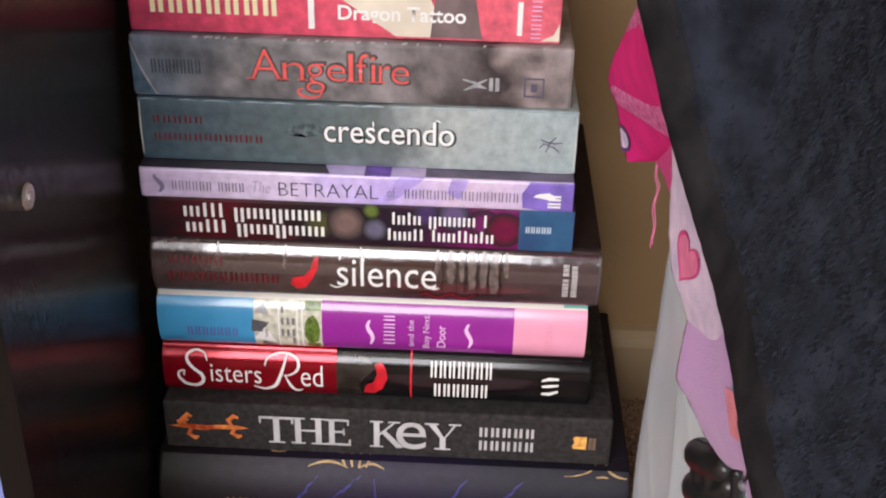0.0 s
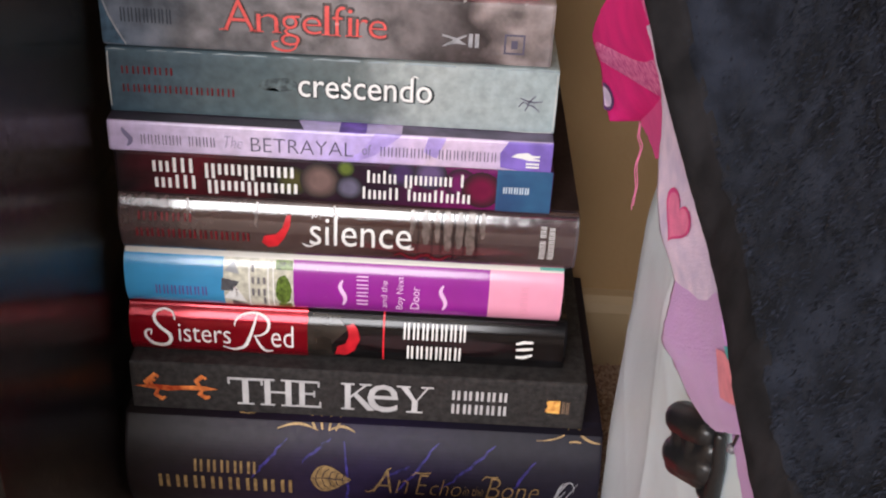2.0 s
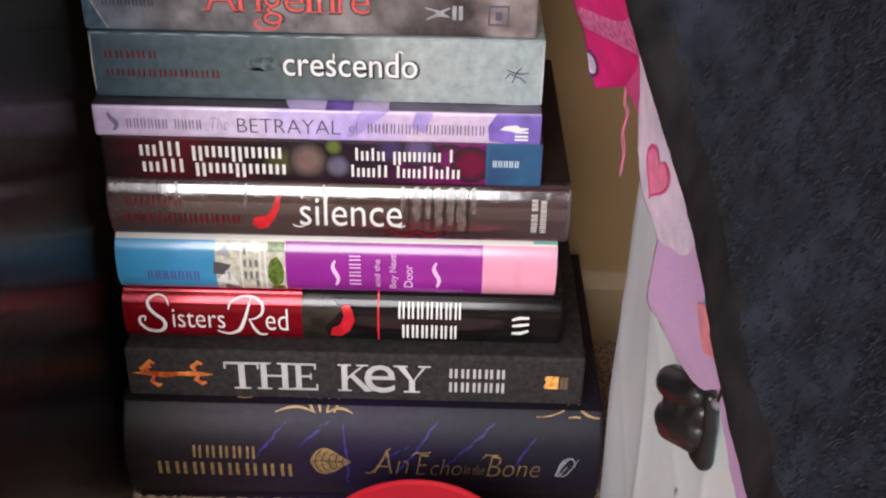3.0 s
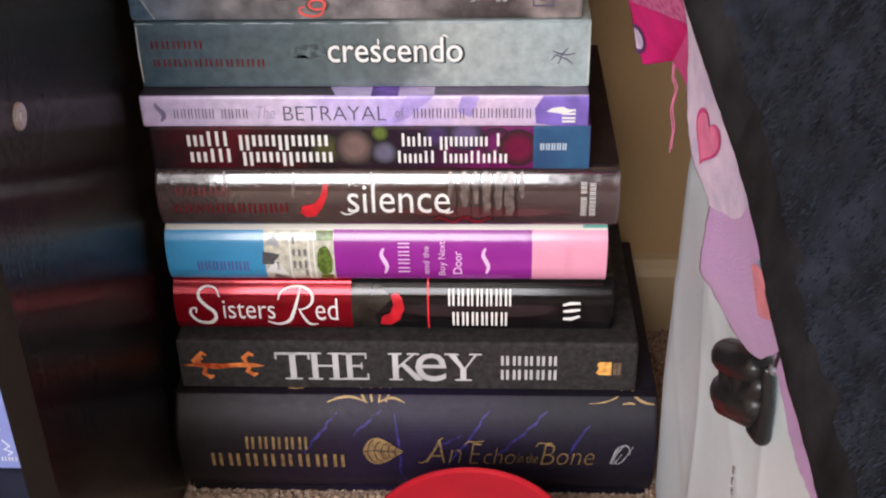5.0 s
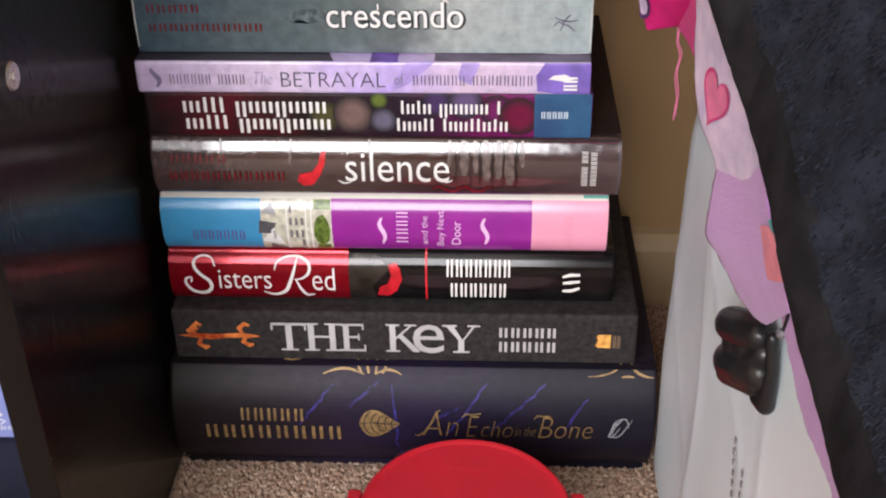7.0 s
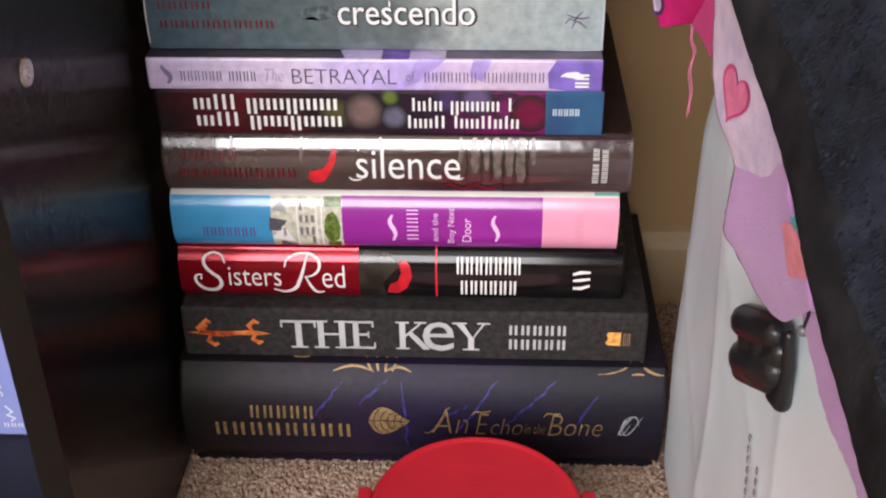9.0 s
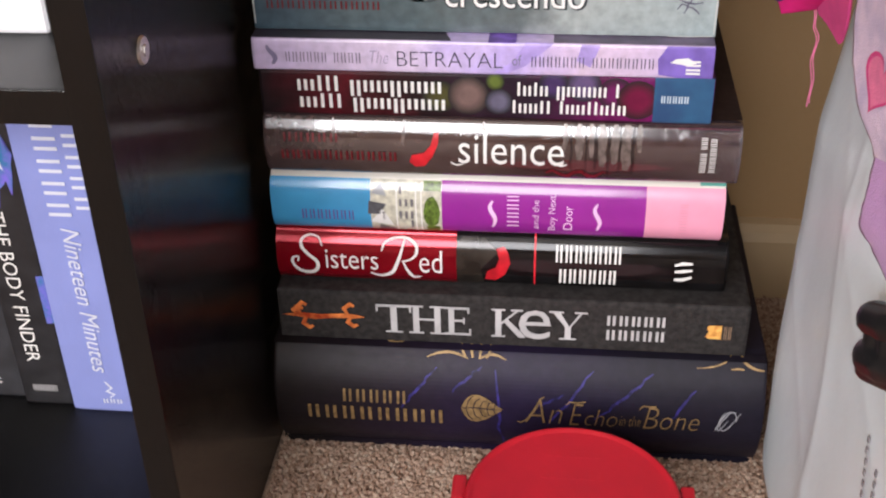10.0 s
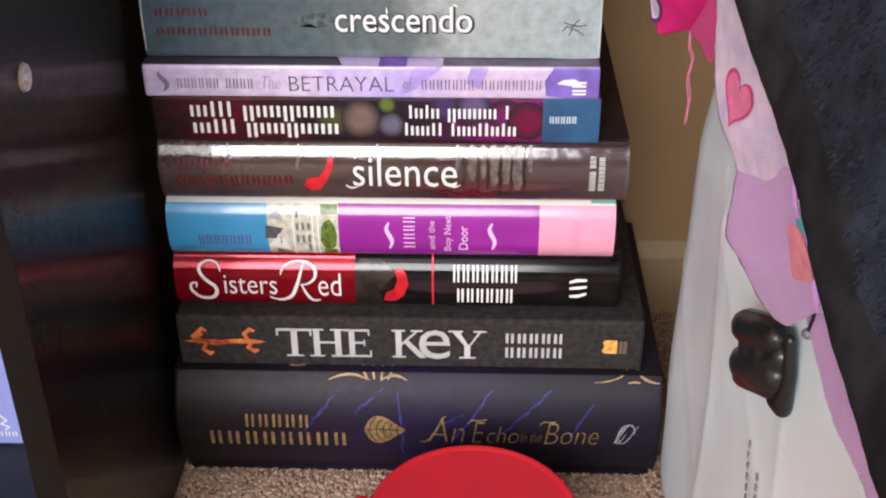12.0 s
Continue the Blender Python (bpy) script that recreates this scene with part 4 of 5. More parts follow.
def bag_x(y, z):
    """The bag's skin on the side that faces the bookcase."""
    back = max(0.0, (y + 0.035) / 0.075)
    foot = max(0.0, 0.03 - z) / 0.03
    x = 0.243 + 0.11 * max(0, -0.10 - y) + 0.045 * back**2.2 + 0.010 * foot**2 + 0.012 * max(0, (z - 0.20) / 0.1)
    ridge = lambda q: (1 - abs(math.sin(q))) ** 7
    crease = 0.0005 * ridge(40 * y + 3 * z + 0.5 * math.sin(17 * z)) + 0.0004 * ridge(23 * y - 26 * z + 1.0)
    return x - crease * (1 - foot) + 0.0006 * math.sin(30 * y - 20 * z) + 0.0015 * noise.noise(Vector((y * 18, z * 12, 3.0)))


bm = bmesh.new()
NY, NZ = 210, 90
rows = []
for j in range(NZ + 1):
    z = 0.001 + 0.30 * j / NZ
    row = []
    for i in range(NY + 1):
        y = 0.045 - 0.42 * i / NY
        row.append(bm.verts.new((bag_x(y, z) - 0.25, y + 0.1, z)))
    row.append(bm.verts.new((0.20, 0.045 - 0.42 + 0.1, z)))
    row.append(bm.verts.new((0.20, 0.045 + 0.1, z)))
    rows.append(row)
for r, s in zip(rows, rows[1:]):
    for i in range(len(r)):
        k = (i + 1) % len(r)
        bm.faces.new((r[i], r[k], s[k], s[i]))
bm.faces.new(rows[0]), bm.faces.new(rows[-1])
part("bag_skin", bm, BAG, bag, smooth=True)
INK = mat("faint_grey_print", (0.22, 0.22, 0.24), 0.5, 0.3, 500)
for y0_, z0_, n_, dz_ in ((-0.152, 0.150, 13, -0.0042), (-0.163, 0.145, 15, -0.0042), (-0.175, 0.140, 10, -0.0042)):
    bm = bmesh.new()
    for k in range(n_):
        y, z = y0_ - 0.0008 * k, z0_ + dz_ * k
        x = bag_x(y, z) - 0.0012
        block(bm, x - 0.25 - 0.0002, x - 0.25 + 0.0002, y + 0.1 - 0.0009, y + 0.1 + 0.0009, z - 0.0012, z + 0.0012)
    part("lettering_bar", bm, INK, bag)

# ---- black clasp on the bag ----
BLACK_PLASTIC = mat("black_plastic", (0.012, 0.012, 0.013), 0.32, 0.2, 60, bump=0.08, bump_scale=250)
clasp = thing("clasp", "lobed black plastic clasp hanging on the white bag", "clasp", at=(0.243, -0.163, 0.196))
ACROSS, DOWN, OUT = Vector((0.0103, -0.0210, 0.0108)), Vector((0.0012, -0.0030, -0.0275)), Vector((-0.15, -0.92, 0.37))


def clasp_at(a, d, o=0.0):
    """A place on the clasp: a runs across it, d down it, o towards the room."""
    return Vector((-0.0068, 0.0130, 0.0070)) + ACROSS * a + DOWN * d + OUT * o


def blobs(name, chains, material, parent):
    """Rounded bars, each a chain of (place, radius), melted into one skin."""
    bm = bmesh.new()
    for chain in chains:
        for (p, r), (p2, r2) in zip(chain, chain[1:]):
            for k in range(9):
                q = k / 8
                bmesh.ops.create_icosphere(bm, subdivisions=2, radius=r + (r2 - r) * q, matrix=Matrix.Translation(p.lerp(p2, q)))
    ob = part(name, bm, material, parent, smooth=True)
    rm = ob.modifiers.new("remesh", "REMESH")
    rm.mode, rm.voxel_size, rm.use_smooth_shade = "VOXEL", 0.0007, True
    sm = ob.modifiers.new("smooth", "SMOOTH")
    sm.factor, sm.iterations = 0.5, 8
    return ob


blobs("upper_lobe", [[(clasp_at(0.30, 0.12), 0.0062), (clasp_at(0.62, 0.15), 0.0066), (clasp_at(0.84, 0.18), 0.0058)]], BLACK_PLASTIC, clasp)
blobs("lower_lobe", [[(clasp_at(0.34, 0.60), 0.0068), (clasp_at(0.62, 0.63), 0.0074), (clasp_at(0.90, 0.66), 0.0064)],
                     [(clasp_at(0.42, 0.24), 0.0054), (clasp_at(0.44, 0.52), 0.0056)],
                     [(clasp_at(0.66, 0.26), 0.0054), (clasp_at(0.74, 0.55), 0.0060), (clasp_at(0.96, 0.40), 0.0050)],
                     [(clasp_at(0.30, 0.76), 0.0050), (clasp_at(0.84, 0.80), 0.0052)]], BLACK_PLASTIC, clasp)
blobs("tail", [[(clasp_at(1.08, 0.16, 0.002), 0.0022), (clasp_at(1.12, 0.60, 0.002), 0.0024), (clasp_at(1.06, 1.02, 0.001), 0.0032)],
               [(clasp_at(0.90, 0.98, 0.001), 0.0030), (clasp_at(1.05, 1.06, 0.001), 0.0032)]], BLACK_PLASTIC, clasp)


# ---- bedding that hangs down over the bag ----
def smooth_run(points, t):
    """A place along a smooth run of points, t from 0 to 1."""
    n = len(points) - 1
    i = min(n - 1, int(t * n))
    q = t * n - i
    a, b, c, d = (Vector(points[min(n, max(0, i + k))]) for k in (-1, 0, 1, 2))
    return 0.5 * (2 * b + (c - a) * q + (2 * a - 5 * b + 4 * c - d) * q * q + (3 * b - a - 3 * c + d) * q**3)


def hanging(name, label, left, right, material, parent=None, off=0.0, waves=0.0006, sag=0.0, thick=0.0009, category="", seed=1.0):
    """A hanging cloth between two edges, each a few places from one end to the other; off: towards the room."""
    bm = bmesh.new()
    nu, nv = 30, 90
    g = []
    for j in range(nv + 1):
        p, q = smooth_run(left, j / nv), smooth_run(right, j / nv)
        row = []
        for i in range(nu + 1):
            c = p.lerp(q, i / nu)
            d = off + waves * (noise.noise(c * 70 + Vector((seed, 0, 0))) + 0.5 * noise.noise(c * 210)) + sag * math.sin(math.pi * i / nu)
            c = c + OUT * d
            if i == 0:
                c.x += 0.0005 * noise.noise(c * 300)
            row.append(bm.verts.new(c))
        g.append(row)
    for a, c in zip(g, g[1:]):
        for i in range(nu):
            bm.faces.new((a[i], a[i + 1], c[i + 1], c[i]))
    ob = part(name, bm, material, parent, label if parent else "", smooth=True)
    so = ob.modifiers.new("thickness", "SOLIDIFY")
    so.thickness, so.offset = thick, 0.0
    return ob if parent else tagged(ob, label, category)


def cloth_print(name, pts, material, parent, off, label=""):
    """A printed shape that follows the cloth it lies on."""
    bm = bmesh.new()
    f = bm.faces.new([bm.verts.new(Vector(p)) for p in pts])
    bmesh.ops.poke(bm, faces=[f])
    bmesh.ops.subdivide_edges(bm, edges=bm.edges[:], cuts=3, use_grid_fill=True)
    for v in bm.verts:
        found, place, normal, _ = parent.ray_cast(v.co + OUT * 0.04, -OUT)
        v.co = (place if found else v.co) + OUT * off
    return part(name, bm, material, parent, label)


LILAC = mat("pale_lilac_cotton", (0.55, 0.43, 0.67), 0.85, 0.06, 110, bump=0.35, bump_scale=1300, sheen=0.2, second=(0.70, 0.54, 0.72))
PURPLE = mat("purple_cotton", (0.52, 0.26, 0.60), 0.85, 0.06, 45, bump=0.35, bump_scale=1300, sheen=0.2)
PINK = mat("hot_pink_cotton", (0.86, 0.022, 0.25), 0.85, 0.10, 60, bump=0.35, bump_scale=1300, spec=0.2)
PALE_PINK = mat("pink_net", (0.76, 0.09, 0.34), 0.85, 0.14, 420, bump=0.5, bump_scale=1500, spec=0.2, second=(0.84, 0.26, 0.50))
HEART = mat("heart_print", (0.80, 0.20, 0.38), 0.85, 0.10, 200, bump=0.3, bump_scale=1300)
HEART_EDGE = mat("heart_edge_print", (0.70, 0.06, 0.25), 0.85, 0.12, 200, bump=0.3, bump_scale=1300)
CORAL = mat("coral_print", (0.82, 0.29, 0.36), 0.85, 0.12, 200, bump=0.3, bump_scale=1300)
TEAL = mat("teal_cotton_print", (0.08, 0.42, 0.44), 0.85, 0.12, 200, bump=0.3, bump_scale=1300)
PLUM_EDGE = mat("plum_edge_print", (0.10, 0.03, 0.14), 0.85, 0.12, 200)

pink = hanging("pink_cloth", "hot pink cotton cloth with a pale net trim above the bag",
               [(0.2213, -0.033, 0.2533), (0.2176, -0.033, 0.2648), (0.2150, -0.033, 0.2758), (0.2121, -0.035, 0.2838), (0.2094, -0.040, 0.2916), (0.2085, -0.055, 0.3042), (0.2091, -0.070, 0.3173), (0.2112, -0.090, 0.3374)],
               [(0.2311, -0.048, 0.2614), (0.2269, -0.100, 0.2906), (0.2224, -0.130, 0.3115), (0.2181, -0.140, 0.3223), (0.2154, -0.145, 0.3288), (0.2118, -0.150, 0.3377), (0.2090, -0.150, 0.3453), (0.2049, -0.150, 0.3568)],
               PINK, category="cloth", waves=0.0003)
hanging("net_trim", "pale pink net trim", [(0.2140, -0.037, 0.2806), (0.2106, -0.042, 0.2889), (0.2140, -0.055, 0.2977), (0.2142, -0.064, 0.3063), (0.2110, -0.070, 0.3142), (0.2098, -0.080, 0.3251), (0.2104, -0.095, 0.3390)],
        [(0.2246, -0.115, 0.3001), (0.2216, -0.132, 0.3130), (0.2173, -0.142, 0.3240), (0.2145, -0.147, 0.3314), (0.2114, -0.152, 0.3393), (0.2086, -0.152, 0.3468), (0.2049, -0.152, 0.3575)], PALE_PINK, pink, off=0.0022, waves=0.0009, seed=4.0)
hanging("cloth_tail", "bright pink pointed corner", [(0.2258, -0.080, 0.2829), (0.2305, -0.050, 0.2623), (0.2320, -0.066, 0.2614), (0.2316, -0.084, 0.2630)],
        [(0.2237, -0.120, 0.3052), (0.2279, -0.105, 0.2881), (0.2302, -0.097, 0.2756), (0.2319, -0.086, 0.2640)], mat("rose_cotton", (0.84, 0.08, 0.33), 0.85, 0.08, 60, bump=0.35, bump_scale=1300), pink, off=0.0005)
for grow, ink, off in ((1.0, PLUM_EDGE, 0.0016), (0.72, LILAC, 0.0022)):
    cloth_print("flower_print", [(0.2179 + 0.0030 * grow * max(-0.25, math.cos(a)) - 0.0008 * math.sin(a), -0.0335 - 0.004 * grow * max(-0.25, math.cos(a)), 0.2640 + 0.0058 * grow * math.sin(a)) for a in (2 * math.pi * k / 24 for k in range(24))], ink, pink, off)

purple = hanging("purple_sheet", "purple cotton sheet corner hanging over the bag",
                 [(0.2255, -0.174, 0.2760), (0.2244, -0.175, 0.2693), (0.2233, -0.178, 0.2623), (0.2230, -0.178, 0.2502), (0.2274, -0.180, 0.2428), (0.2322, -0.183, 0.2341), (0.2363, -0.190, 0.2301), (0.2380, -0.200, 0.2340)],
                 [(0.2262, -0.222, 0.2930), (0.2266, -0.226, 0.2867), (0.2276, -0.232, 0.2826), (0.2288, -0.236, 0.2789), (0.2297, -0.238, 0.2747), (0.2302, -0.240, 0.2714), (0.2305, -0.242, 0.2696), (0.2311, -0.242, 0.2672)],
                 PURPLE, off=-0.0004, waves=0.0012, category="sheet", seed=7.0)
hanging("sheet_edge", "purple edge under the blanket", [(0.2344, -0.225, 0.2542), (0.2339, -0.240, 0.2516), (0.2327, -0.262, 0.2509), (0.2331, -0.285, 0.2521), (0.2335, -0.330, 0.2480)],
        [(0.2334, -0.245, 0.2681), (0.2331, -0.255, 0.2628), (0.2323, -0.278, 0.2642), (0.2313, -0.300, 0.2661), (0.2315, -0.340, 0.2640)], PURPLE, purple, off=-0.002, seed=9.0)
cloth_print("coral_print", [(0.2289, -0.205, 0.2719), (0.2287, -0.213, 0.2760), (0.2284, -0.222, 0.2790), (0.2291, -0.229, 0.2762), (0.2299, -0.235, 0.2724), (0.2296, -0.228, 0.2672), (0.2295, -0.222, 0.2641), (0.2297, -0.2165, 0.2645), (0.2294, -0.211, 0.2671)], CORAL, purple, 0.0022, "coral pink printed shape")
cloth_print("teal_print", [(0.2294, -0.208, 0.2757), (0.2284, -0.220, 0.2816), (0.2286, -0.224, 0.2798), (0.2288, -0.218, 0.2770)], TEAL, purple, 0.0030, "teal printed shape")

sheet = hanging("lilac_sheet", "pale lilac cotton sheet printed with pink hearts",
                [(0.2099, -0.150, 0.3368), (0.2177, -0.148, 0.3147), (0.2190, -0.152, 0.2955), (0.2191, -0.157, 0.2882), (0.2191, -0.162, 0.2844), (0.2201, -0.167, 0.2788), (0.2230, -0.172, 0.2725), (0.2246, -0.174, 0.2682)],
                [(0.2105, -0.165, 0.3443), (0.2160, -0.175, 0.3328), (0.2212, -0.192, 0.3123), (0.2232, -0.200, 0.3075), (0.2244, -0.205, 0.3045), (0.2256, -0.210, 0.3001), (0.2264, -0.218, 0.2944), (0.2279, -0.226, 0.2833)],
                LILAC, off=0.0006, waves=0.0005, category="sheet", seed=3.0)


def heart_pts(centre, side, up, size):
    """A heart's outline on a slanting cloth."""
    out = []
    for k in range(32):
        a = 2 * math.pi * k / 32
        p = math.sin(a) ** 3
        q = (13 * math.cos(a) - 5 * math.cos(2 * a) - 2 * math.cos(3 * a) - math.cos(4 * a)) / 16
        out.append(Vector(centre) + size * (p * Vector(side) + q * Vector(up)))
    return out


side, up = (0.00147, -0.00979, -0.00034), (-0.00014, -0.00688, 0.01103)
cloth_print("heart_print", heart_pts((0.22134, -0.17316, 0.28958), side, up, 1.0), HEART_EDGE, sheet, 0.0022, "deep pink outlined heart")
cloth_print("heart_print", heart_pts((0.22134, -0.17316, 0.28958), side, up, 0.86), HEART, sheet, 0.0030)


def cord(name, label, category, runs, radius, material):
    """A thin round cord along one or more runs of places, as one mesh."""
    cu = bpy.data.curves.new(name, "CURVE")
    cu.dimensions, cu.bevel_depth, cu.bevel_resolution = "3D", radius, 1
    for pts in runs:
        sp = cu.splines.new("POLY")
        sp.points.add(len(pts) - 1)
        for p, c in zip(sp.points, pts):
            p.co = (*c, 1)
    cu_ob = new(name + "_curve", cu)
    bpy.context.view_layer.update()
    me = bpy.data.meshes.new_from_object(cu_ob.evaluated_get(bpy.context.evaluated_depsgraph_get()))
    bpy.data.objects.remove(cu_ob)
    me.name = name
    me.materials.clear()
    me.materials.append(material)
    return tagged(new(name, me), label, category)


thread_run = [(0.2302, -0.0440, 0.2600), (0.2307, -0.0470, 0.2545), (0.2312, -0.0500, 0.2508), (0.2302, -0.0550, 0.2439), (0.2307, -0.0550, 0.2347), (0.2311, -0.0560, 0.2258)]
cord("loose_thread", "loose pink thread hanging from the pink cloth", "thread",
     [[smooth_run(thread_run, k / 40) + Vector((o + 0.0004 * math.sin(k * 0.45 + 900 * o), 0.0004 * math.sin(k * 0.35), 0)) for k in range(41 - int(o * 3000))] for o in (0.0, 0.0007)], 0.00020, HEART)
cord("toggle_cord", "thin dark cord with a small grey bead", "cord", [[(0.2325, -0.234, 0.268), (0.2328, -0.2335, 0.2632), (0.2334, -0.232, 0.2585), (0.2338, -0.229, 0.2524)]], 0.0005, BLACK_PLASTIC)
bm = bmesh.new()
bmesh.ops.create_icosphere(bm, subdivisions=2, radius=0.0016, matrix=Matrix.Translation((0.2338, -0.229, 0.2518)))
part("bead", bm, mat("grey_bead", (0.16, 0.16, 0.18), 0.3), bpy.data.objects["toggle_cord"], "small grey bead", smooth=True)


# fleece blanket over the bedside
def fleece_mat(name, colour, rough, bump, second, sheen):
    m = mat(name, colour, rough, 0.2, 85, bump=bump, bump_scale=260, sheen=sheen, spec=0.12, second=second)
    n, lk = m.node_tree.nodes, m.node_tree.links
    n["Principled BSDF"].inputs["Sheen Roughness"].default_value = 0.6
    tc = n.new("ShaderNodeTexCoord")
    mp = n.new("ShaderNodeMapping")
    mp.inputs["Scale"].default_value = (1, 1, 0.5)
    lk.new(tc.outputs["Object"], mp.inputs["Vector"])
    vo = n.new("ShaderNodeTexNoise")
    vo.inputs["Scale"].default_value, vo.inputs["Detail"].default_value, vo.inputs["Roughness"].default_value = 190.0, 9.0, 0.7
    lk.new(mp.outputs["Vector"], vo.inputs["Vector"])
    for bp in [x for x in n if x.bl_idname == "ShaderNodeBump"]:
        lk.new(vo.outputs["Fac"], bp.inputs["Height"])
        bp.inputs["Distance"].default_value = 0.005
    return m


FLEECE = fleece_mat("charcoal_fleece", (0.006, 0.0075, 0.012), 0.95, 0.5, (0.018, 0.022, 0.034), 0.03)
BINDING = fleece_mat("black_binding", (0.012, 0.0115, 0.013), 0.9, 0.25, (0.018, 0.017, 0.019), 0.0)
HEM_Y = (-1.2, -0.45, -0.298, -0.285, -0.268, -0.256, -0.238, -0.218, -0.203, -0.193, -0.182, -0.172, -0.160, -0.120, 0.10)
HEM_X = (0.236, 0.232, 0.2284, 0.2281, 0.2260, 0.2238, 0.2231, 0.2220, 0.2185, 0.2121, 0.2051, 0.2007, 0.1950, 0.1920, 0.190)
HEM_Z = (0.235, 0.250, 0.2670, 0.2704, 0.2782, 0.2880, 0.2965, 0.3035, 0.3117, 0.3288, 0.3503, 0.3629, 0.3900, 0.4200, 0.430)


def fleece_lean(s):
    """How far the blanket lies back, s metres over its hem."""
    a = min(1.0, s / 0.06)
    return 0.020 * a * a * (3 - 2 * a) - 0.06 * max(0.0, s - 0.06)


def fleece_point(y, t, lumps):
    hem = float(np.interp(y, HEM_Y, HEM_Z)) + 0.0010 * noise.noise(Vector((y * 30, 0, 7)))
    edge = float(np.interp(y, HEM_Y, HEM_X))
    if t < 0.04:
        a = math.pi * t / 0.04
        x, z = edge + 0.003 + 0.003 * math.cos(a), hem + 0.003 - 0.003 * math.sin(a)
    elif t < 0.75:
        q = (t - 0.04) / 0.71
        x, z = edge + fleece_lean(0.40 * q), hem + 0.003 + 0.40 * q
    else:
        q = (t - 0.75) / 0.25
        x, z = edge + fleece_lean(0.40) + 0.95 * q, hem + 0.403 + 0.06 * math.sin(min(1.0, q * 8) * 1.57)
    s = z - hem
    x -= 0.0025 * math.exp(-(((s - 0.058) / 0.014) ** 2)) + 0.0030 * math.exp(-(((s - 0.125) / 0.022) ** 2)) * min(1, t * 8)
    x += 0.004 * math.sin(24 * y + 5 * z) * min(1, max(0, t - 0.06) * 4)
    x += lumps * noise.noise(Vector((y * 75, z * 60, 2))) + lumps * 0.8 * noise.noise(Vector((y * 200, z * 160, 5))) + lumps * 0.4 * noise.noise(Vector((y * 420, z * 330, 8)))
    return x, y, z


def fleece_part(name, t0, t1, nv, material, parent, lumps):
    bm = bmesh.new()
    ys = [0.10 - 0.10 * i / 20 for i in range(20)] + [-0.45 * i / 300 for i in range(300)] + [-0.45 - 0.75 * i / 60 for i in range(61)]
    ts = [t0 + (t1 - t0) * (j / nv) ** 1.4 for j in range(nv + 1)]
    g = [[bm.verts.new(fleece_point(y, t, lumps)) for t in ts] for y in ys]
    for a, c in zip(g, g[1:]):
        for j in range(nv):
            bm.faces.new((a[j], a[j + 1], c[j + 1], c[j]))
    ob = part(name, bm, material, parent, smooth=True)
    so = ob.modifiers.new("thickness", "SOLIDIFY")
    so.thickness, so.offset = 0.003, 0.0
    return ob


fl = thing("fleece_blanket", "thick charcoal fleece blanket hanging over the bedside", "blanket")
fleece_part("blanket_body", 0.064, 1.0, 230, FLEECE, fl, 0.0015)
fleece_part("hem_binding", 0.0, 0.068, 16, BINDING, fl, 0.0004)
# fuzzy nap on the side that shows
rf = random.Random(44)
nv_, nf_ = [], []
for _ in range(70000):
    y, t = rf.uniform(-0.42, -0.14), 0.068 + 0.40 * rf.random() ** 1.2
    x, y, z = fleece_point(y, t, 0.0015)
    x -= 0.0017
    ln, w = rf.uniform(0.0008, 0.0019), rf.uniform(0.00014, 0.00030)
    dx, dy, dz = -rf.uniform(0.3, 0.9) * ln, rf.uniform(-0.7, 0.5) * ln, -rf.uniform(0.3, 1.0) * ln
    n0 = len(nv_)
    nv_ += [(x, y - w, z), (x, y + w, z), (x + dx * 0.7, y + dy * 0.5 + w * 0.7, z + dz * 0.5), (x + dx, y + dy, z + dz)]
    nf_ += [(n0, n0 + 1, n0 + 2), (n0, n0 + 2, n0 + 3)]
nap = bpy.data.meshes.new("fleece_nap")
nap.from_pydata(nv_, [], nf_)
NAP = bpy.data.materials.new("fleece_nap")
NAP.use_nodes = True
kn, kl = NAP.node_tree.nodes, NAP.node_tree.links
kg, kr = kn.new("ShaderNodeNewGeometry"), kn.new("ShaderNodeValToRGB")
kr.color_ramp.elements[0].color, kr.color_ramp.elements[1].color = (0.004, 0.005, 0.008, 1), (0.026, 0.031, 0.048, 1)
kl.new(kg.outputs["Random Per Island"], kr.inputs["Fac"])
kl.new(kr.outputs["Color"], kn["Principled BSDF"].inputs["Base Color"])
kn["Principled BSDF"].inputs["Roughness"].default_value = 0.85
kn["Principled BSDF"].inputs["Specular IOR Level"].default_value = 0.2
nap.materials.append(NAP)
nap_ob = tagged(new("fleece_nap", nap), kind="stuff")
nap_ob.parent = fl


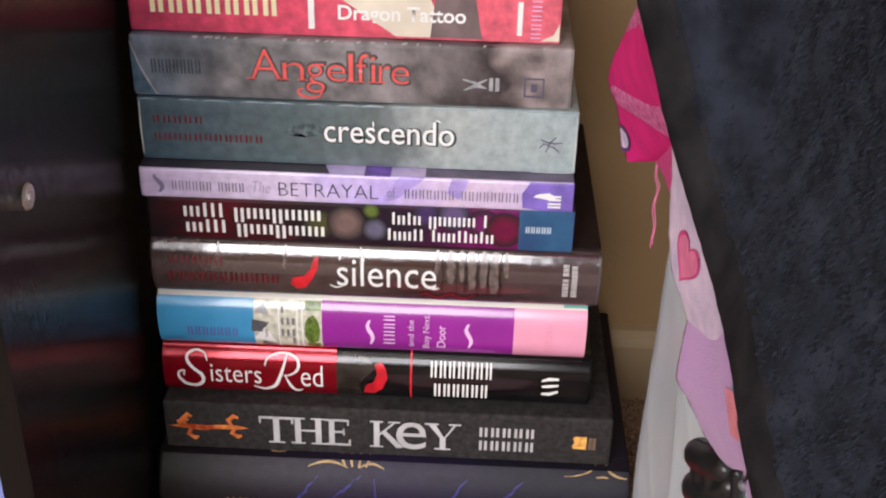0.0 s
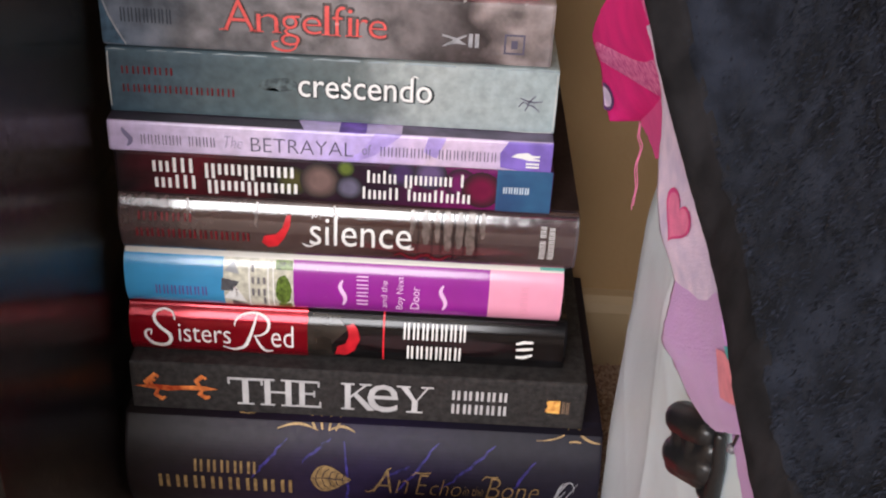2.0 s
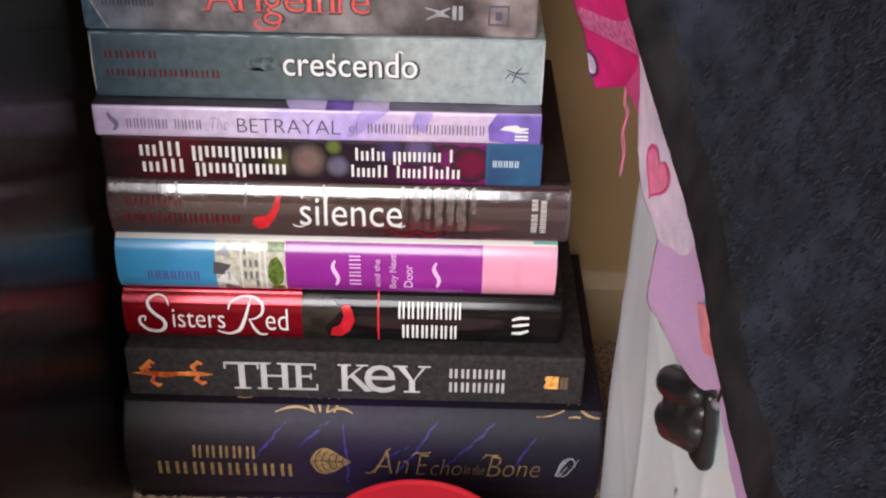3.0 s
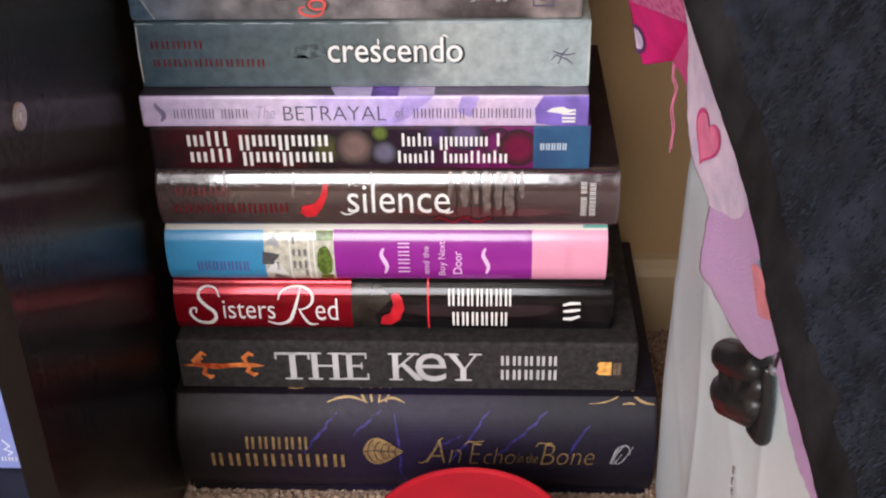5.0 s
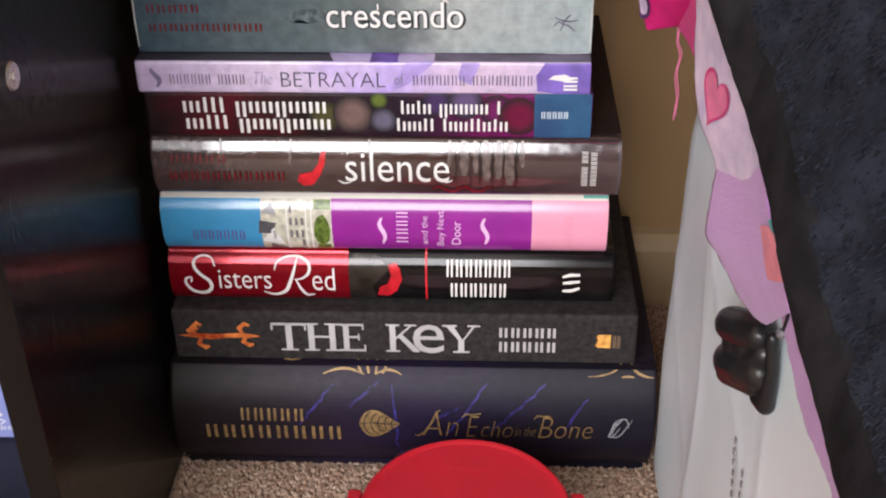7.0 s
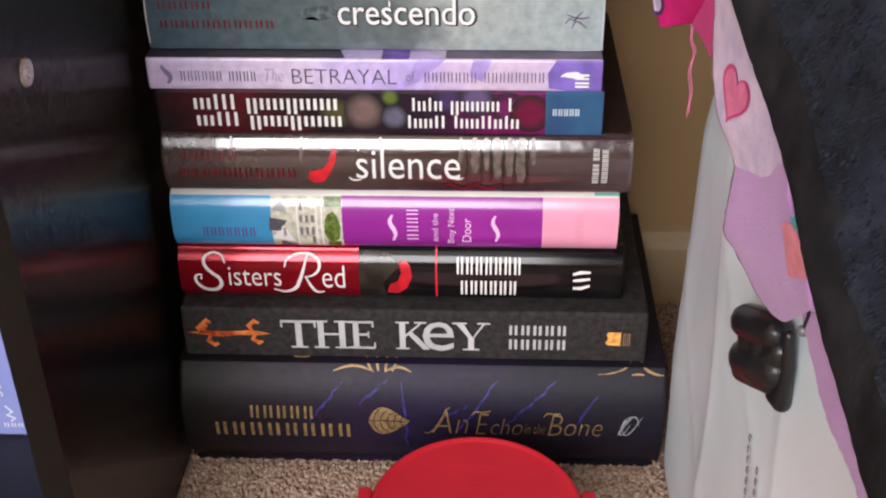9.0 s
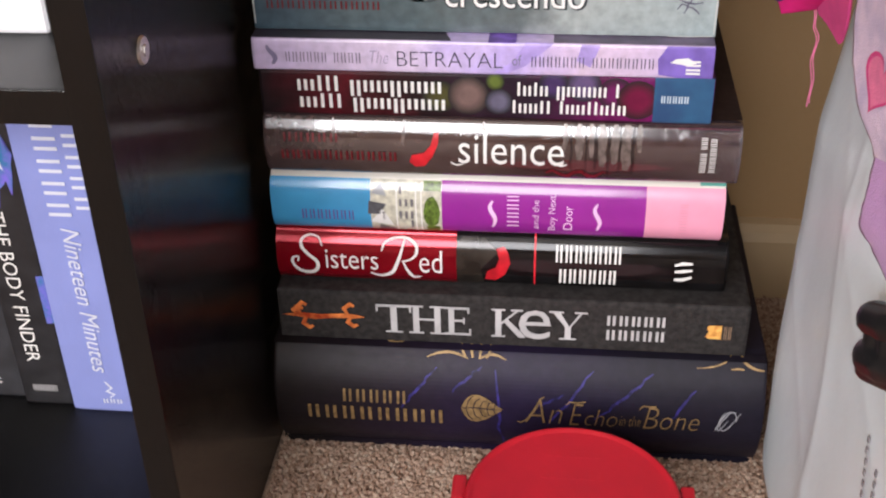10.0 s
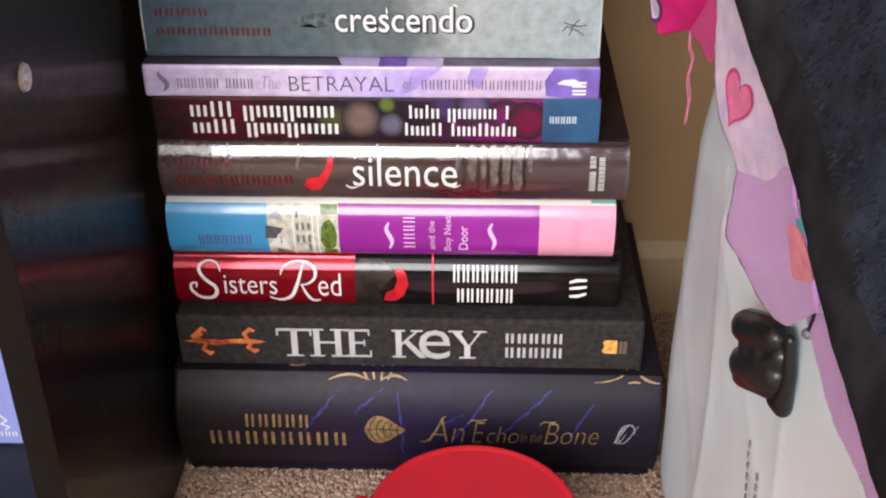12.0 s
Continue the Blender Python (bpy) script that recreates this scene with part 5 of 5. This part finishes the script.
# ---- carpet pile ----
PILE = bpy.data.materials.new("carpet_pile")
PILE.use_nodes = True
pn, pl = PILE.node_tree.nodes, PILE.node_tree.links
geo = pn.new("ShaderNodeNewGeometry")
pr = pn.new("ShaderNodeValToRGB")
for p in (0.3, 0.55, 0.8):
    pr.color_ramp.elements.new(p)
for e, c in zip(pr.color_ramp.elements, ((0.27, 0.17, 0.12), (0.34, 0.23, 0.165), (0.39, 0.275, 0.205), (0.43, 0.315, 0.24), (0.50, 0.39, 0.30))):
    e.color = (*c, 1)
pl.new(geo.outputs["Random Per Island"], pr.inputs["Fac"])
pl.new(pr.outputs["Color"], pn["Principled BSDF"].inputs["Base Color"])
pn["Principled BSDF"].inputs["Roughness"].default_value = 0.95
pn["Principled BSDF"].inputs["Specular IOR Level"].default_value = 0.02
rc = random.Random(21)
verts, faces = [], []
STEP = 0.0017
for iy in range(int(0.40 / STEP)):
    for ix in range(int(0.30 / STEP)):
        x = 0.0015 + (ix + rc.uniform(-0.5, 0.5)) * STEP
        y = -0.25 + (iy + rc.uniform(-0.5, 0.5)) * STEP
        if x < 0.001 or y > 0.143:
            continue
        under = 0.012 < x < 0.232 and 0.012 < y < 0.14
        if under:
            continue
        h = rc.uniform(0.0018, 0.0029) if not (0.004 < x < 0.242 and y > -0.008) else 0.0012
        r, a0 = rc.uniform(0.0010, 0.0014), rc.uniform(0, 6.28)
        lx, ly = rc.uniform(-0.0013, 0.0013), rc.uniform(-0.0013, 0.0013)
        n0 = len(verts)
        for z, k in ((-0.0005, 0.9), (h * 0.65, 1.0), (h, 0.5)):
            for q in range(5):
                a = a0 + 1.2566 * q
                verts.append((x + lx * z / h + k * r * math.cos(a), y + ly * z / h + k * r * math.sin(a), z))
        for lv in (0, 5):
            for q in range(5):
                w = (q + 1) % 5
                faces.append((n0 + lv + q, n0 + lv + w, n0 + lv + 5 + w, n0 + lv + 5 + q))
        faces.append(tuple(n0 + 10 + q for q in range(5)))
me = bpy.data.meshes.new("carpet_pile")
me.from_pydata(verts, [], faces)
me.materials.append(PILE)
tagged(new("carpet_pile", me), "beige and brown flecked carpet tufts", "carpet", kind="stuff")
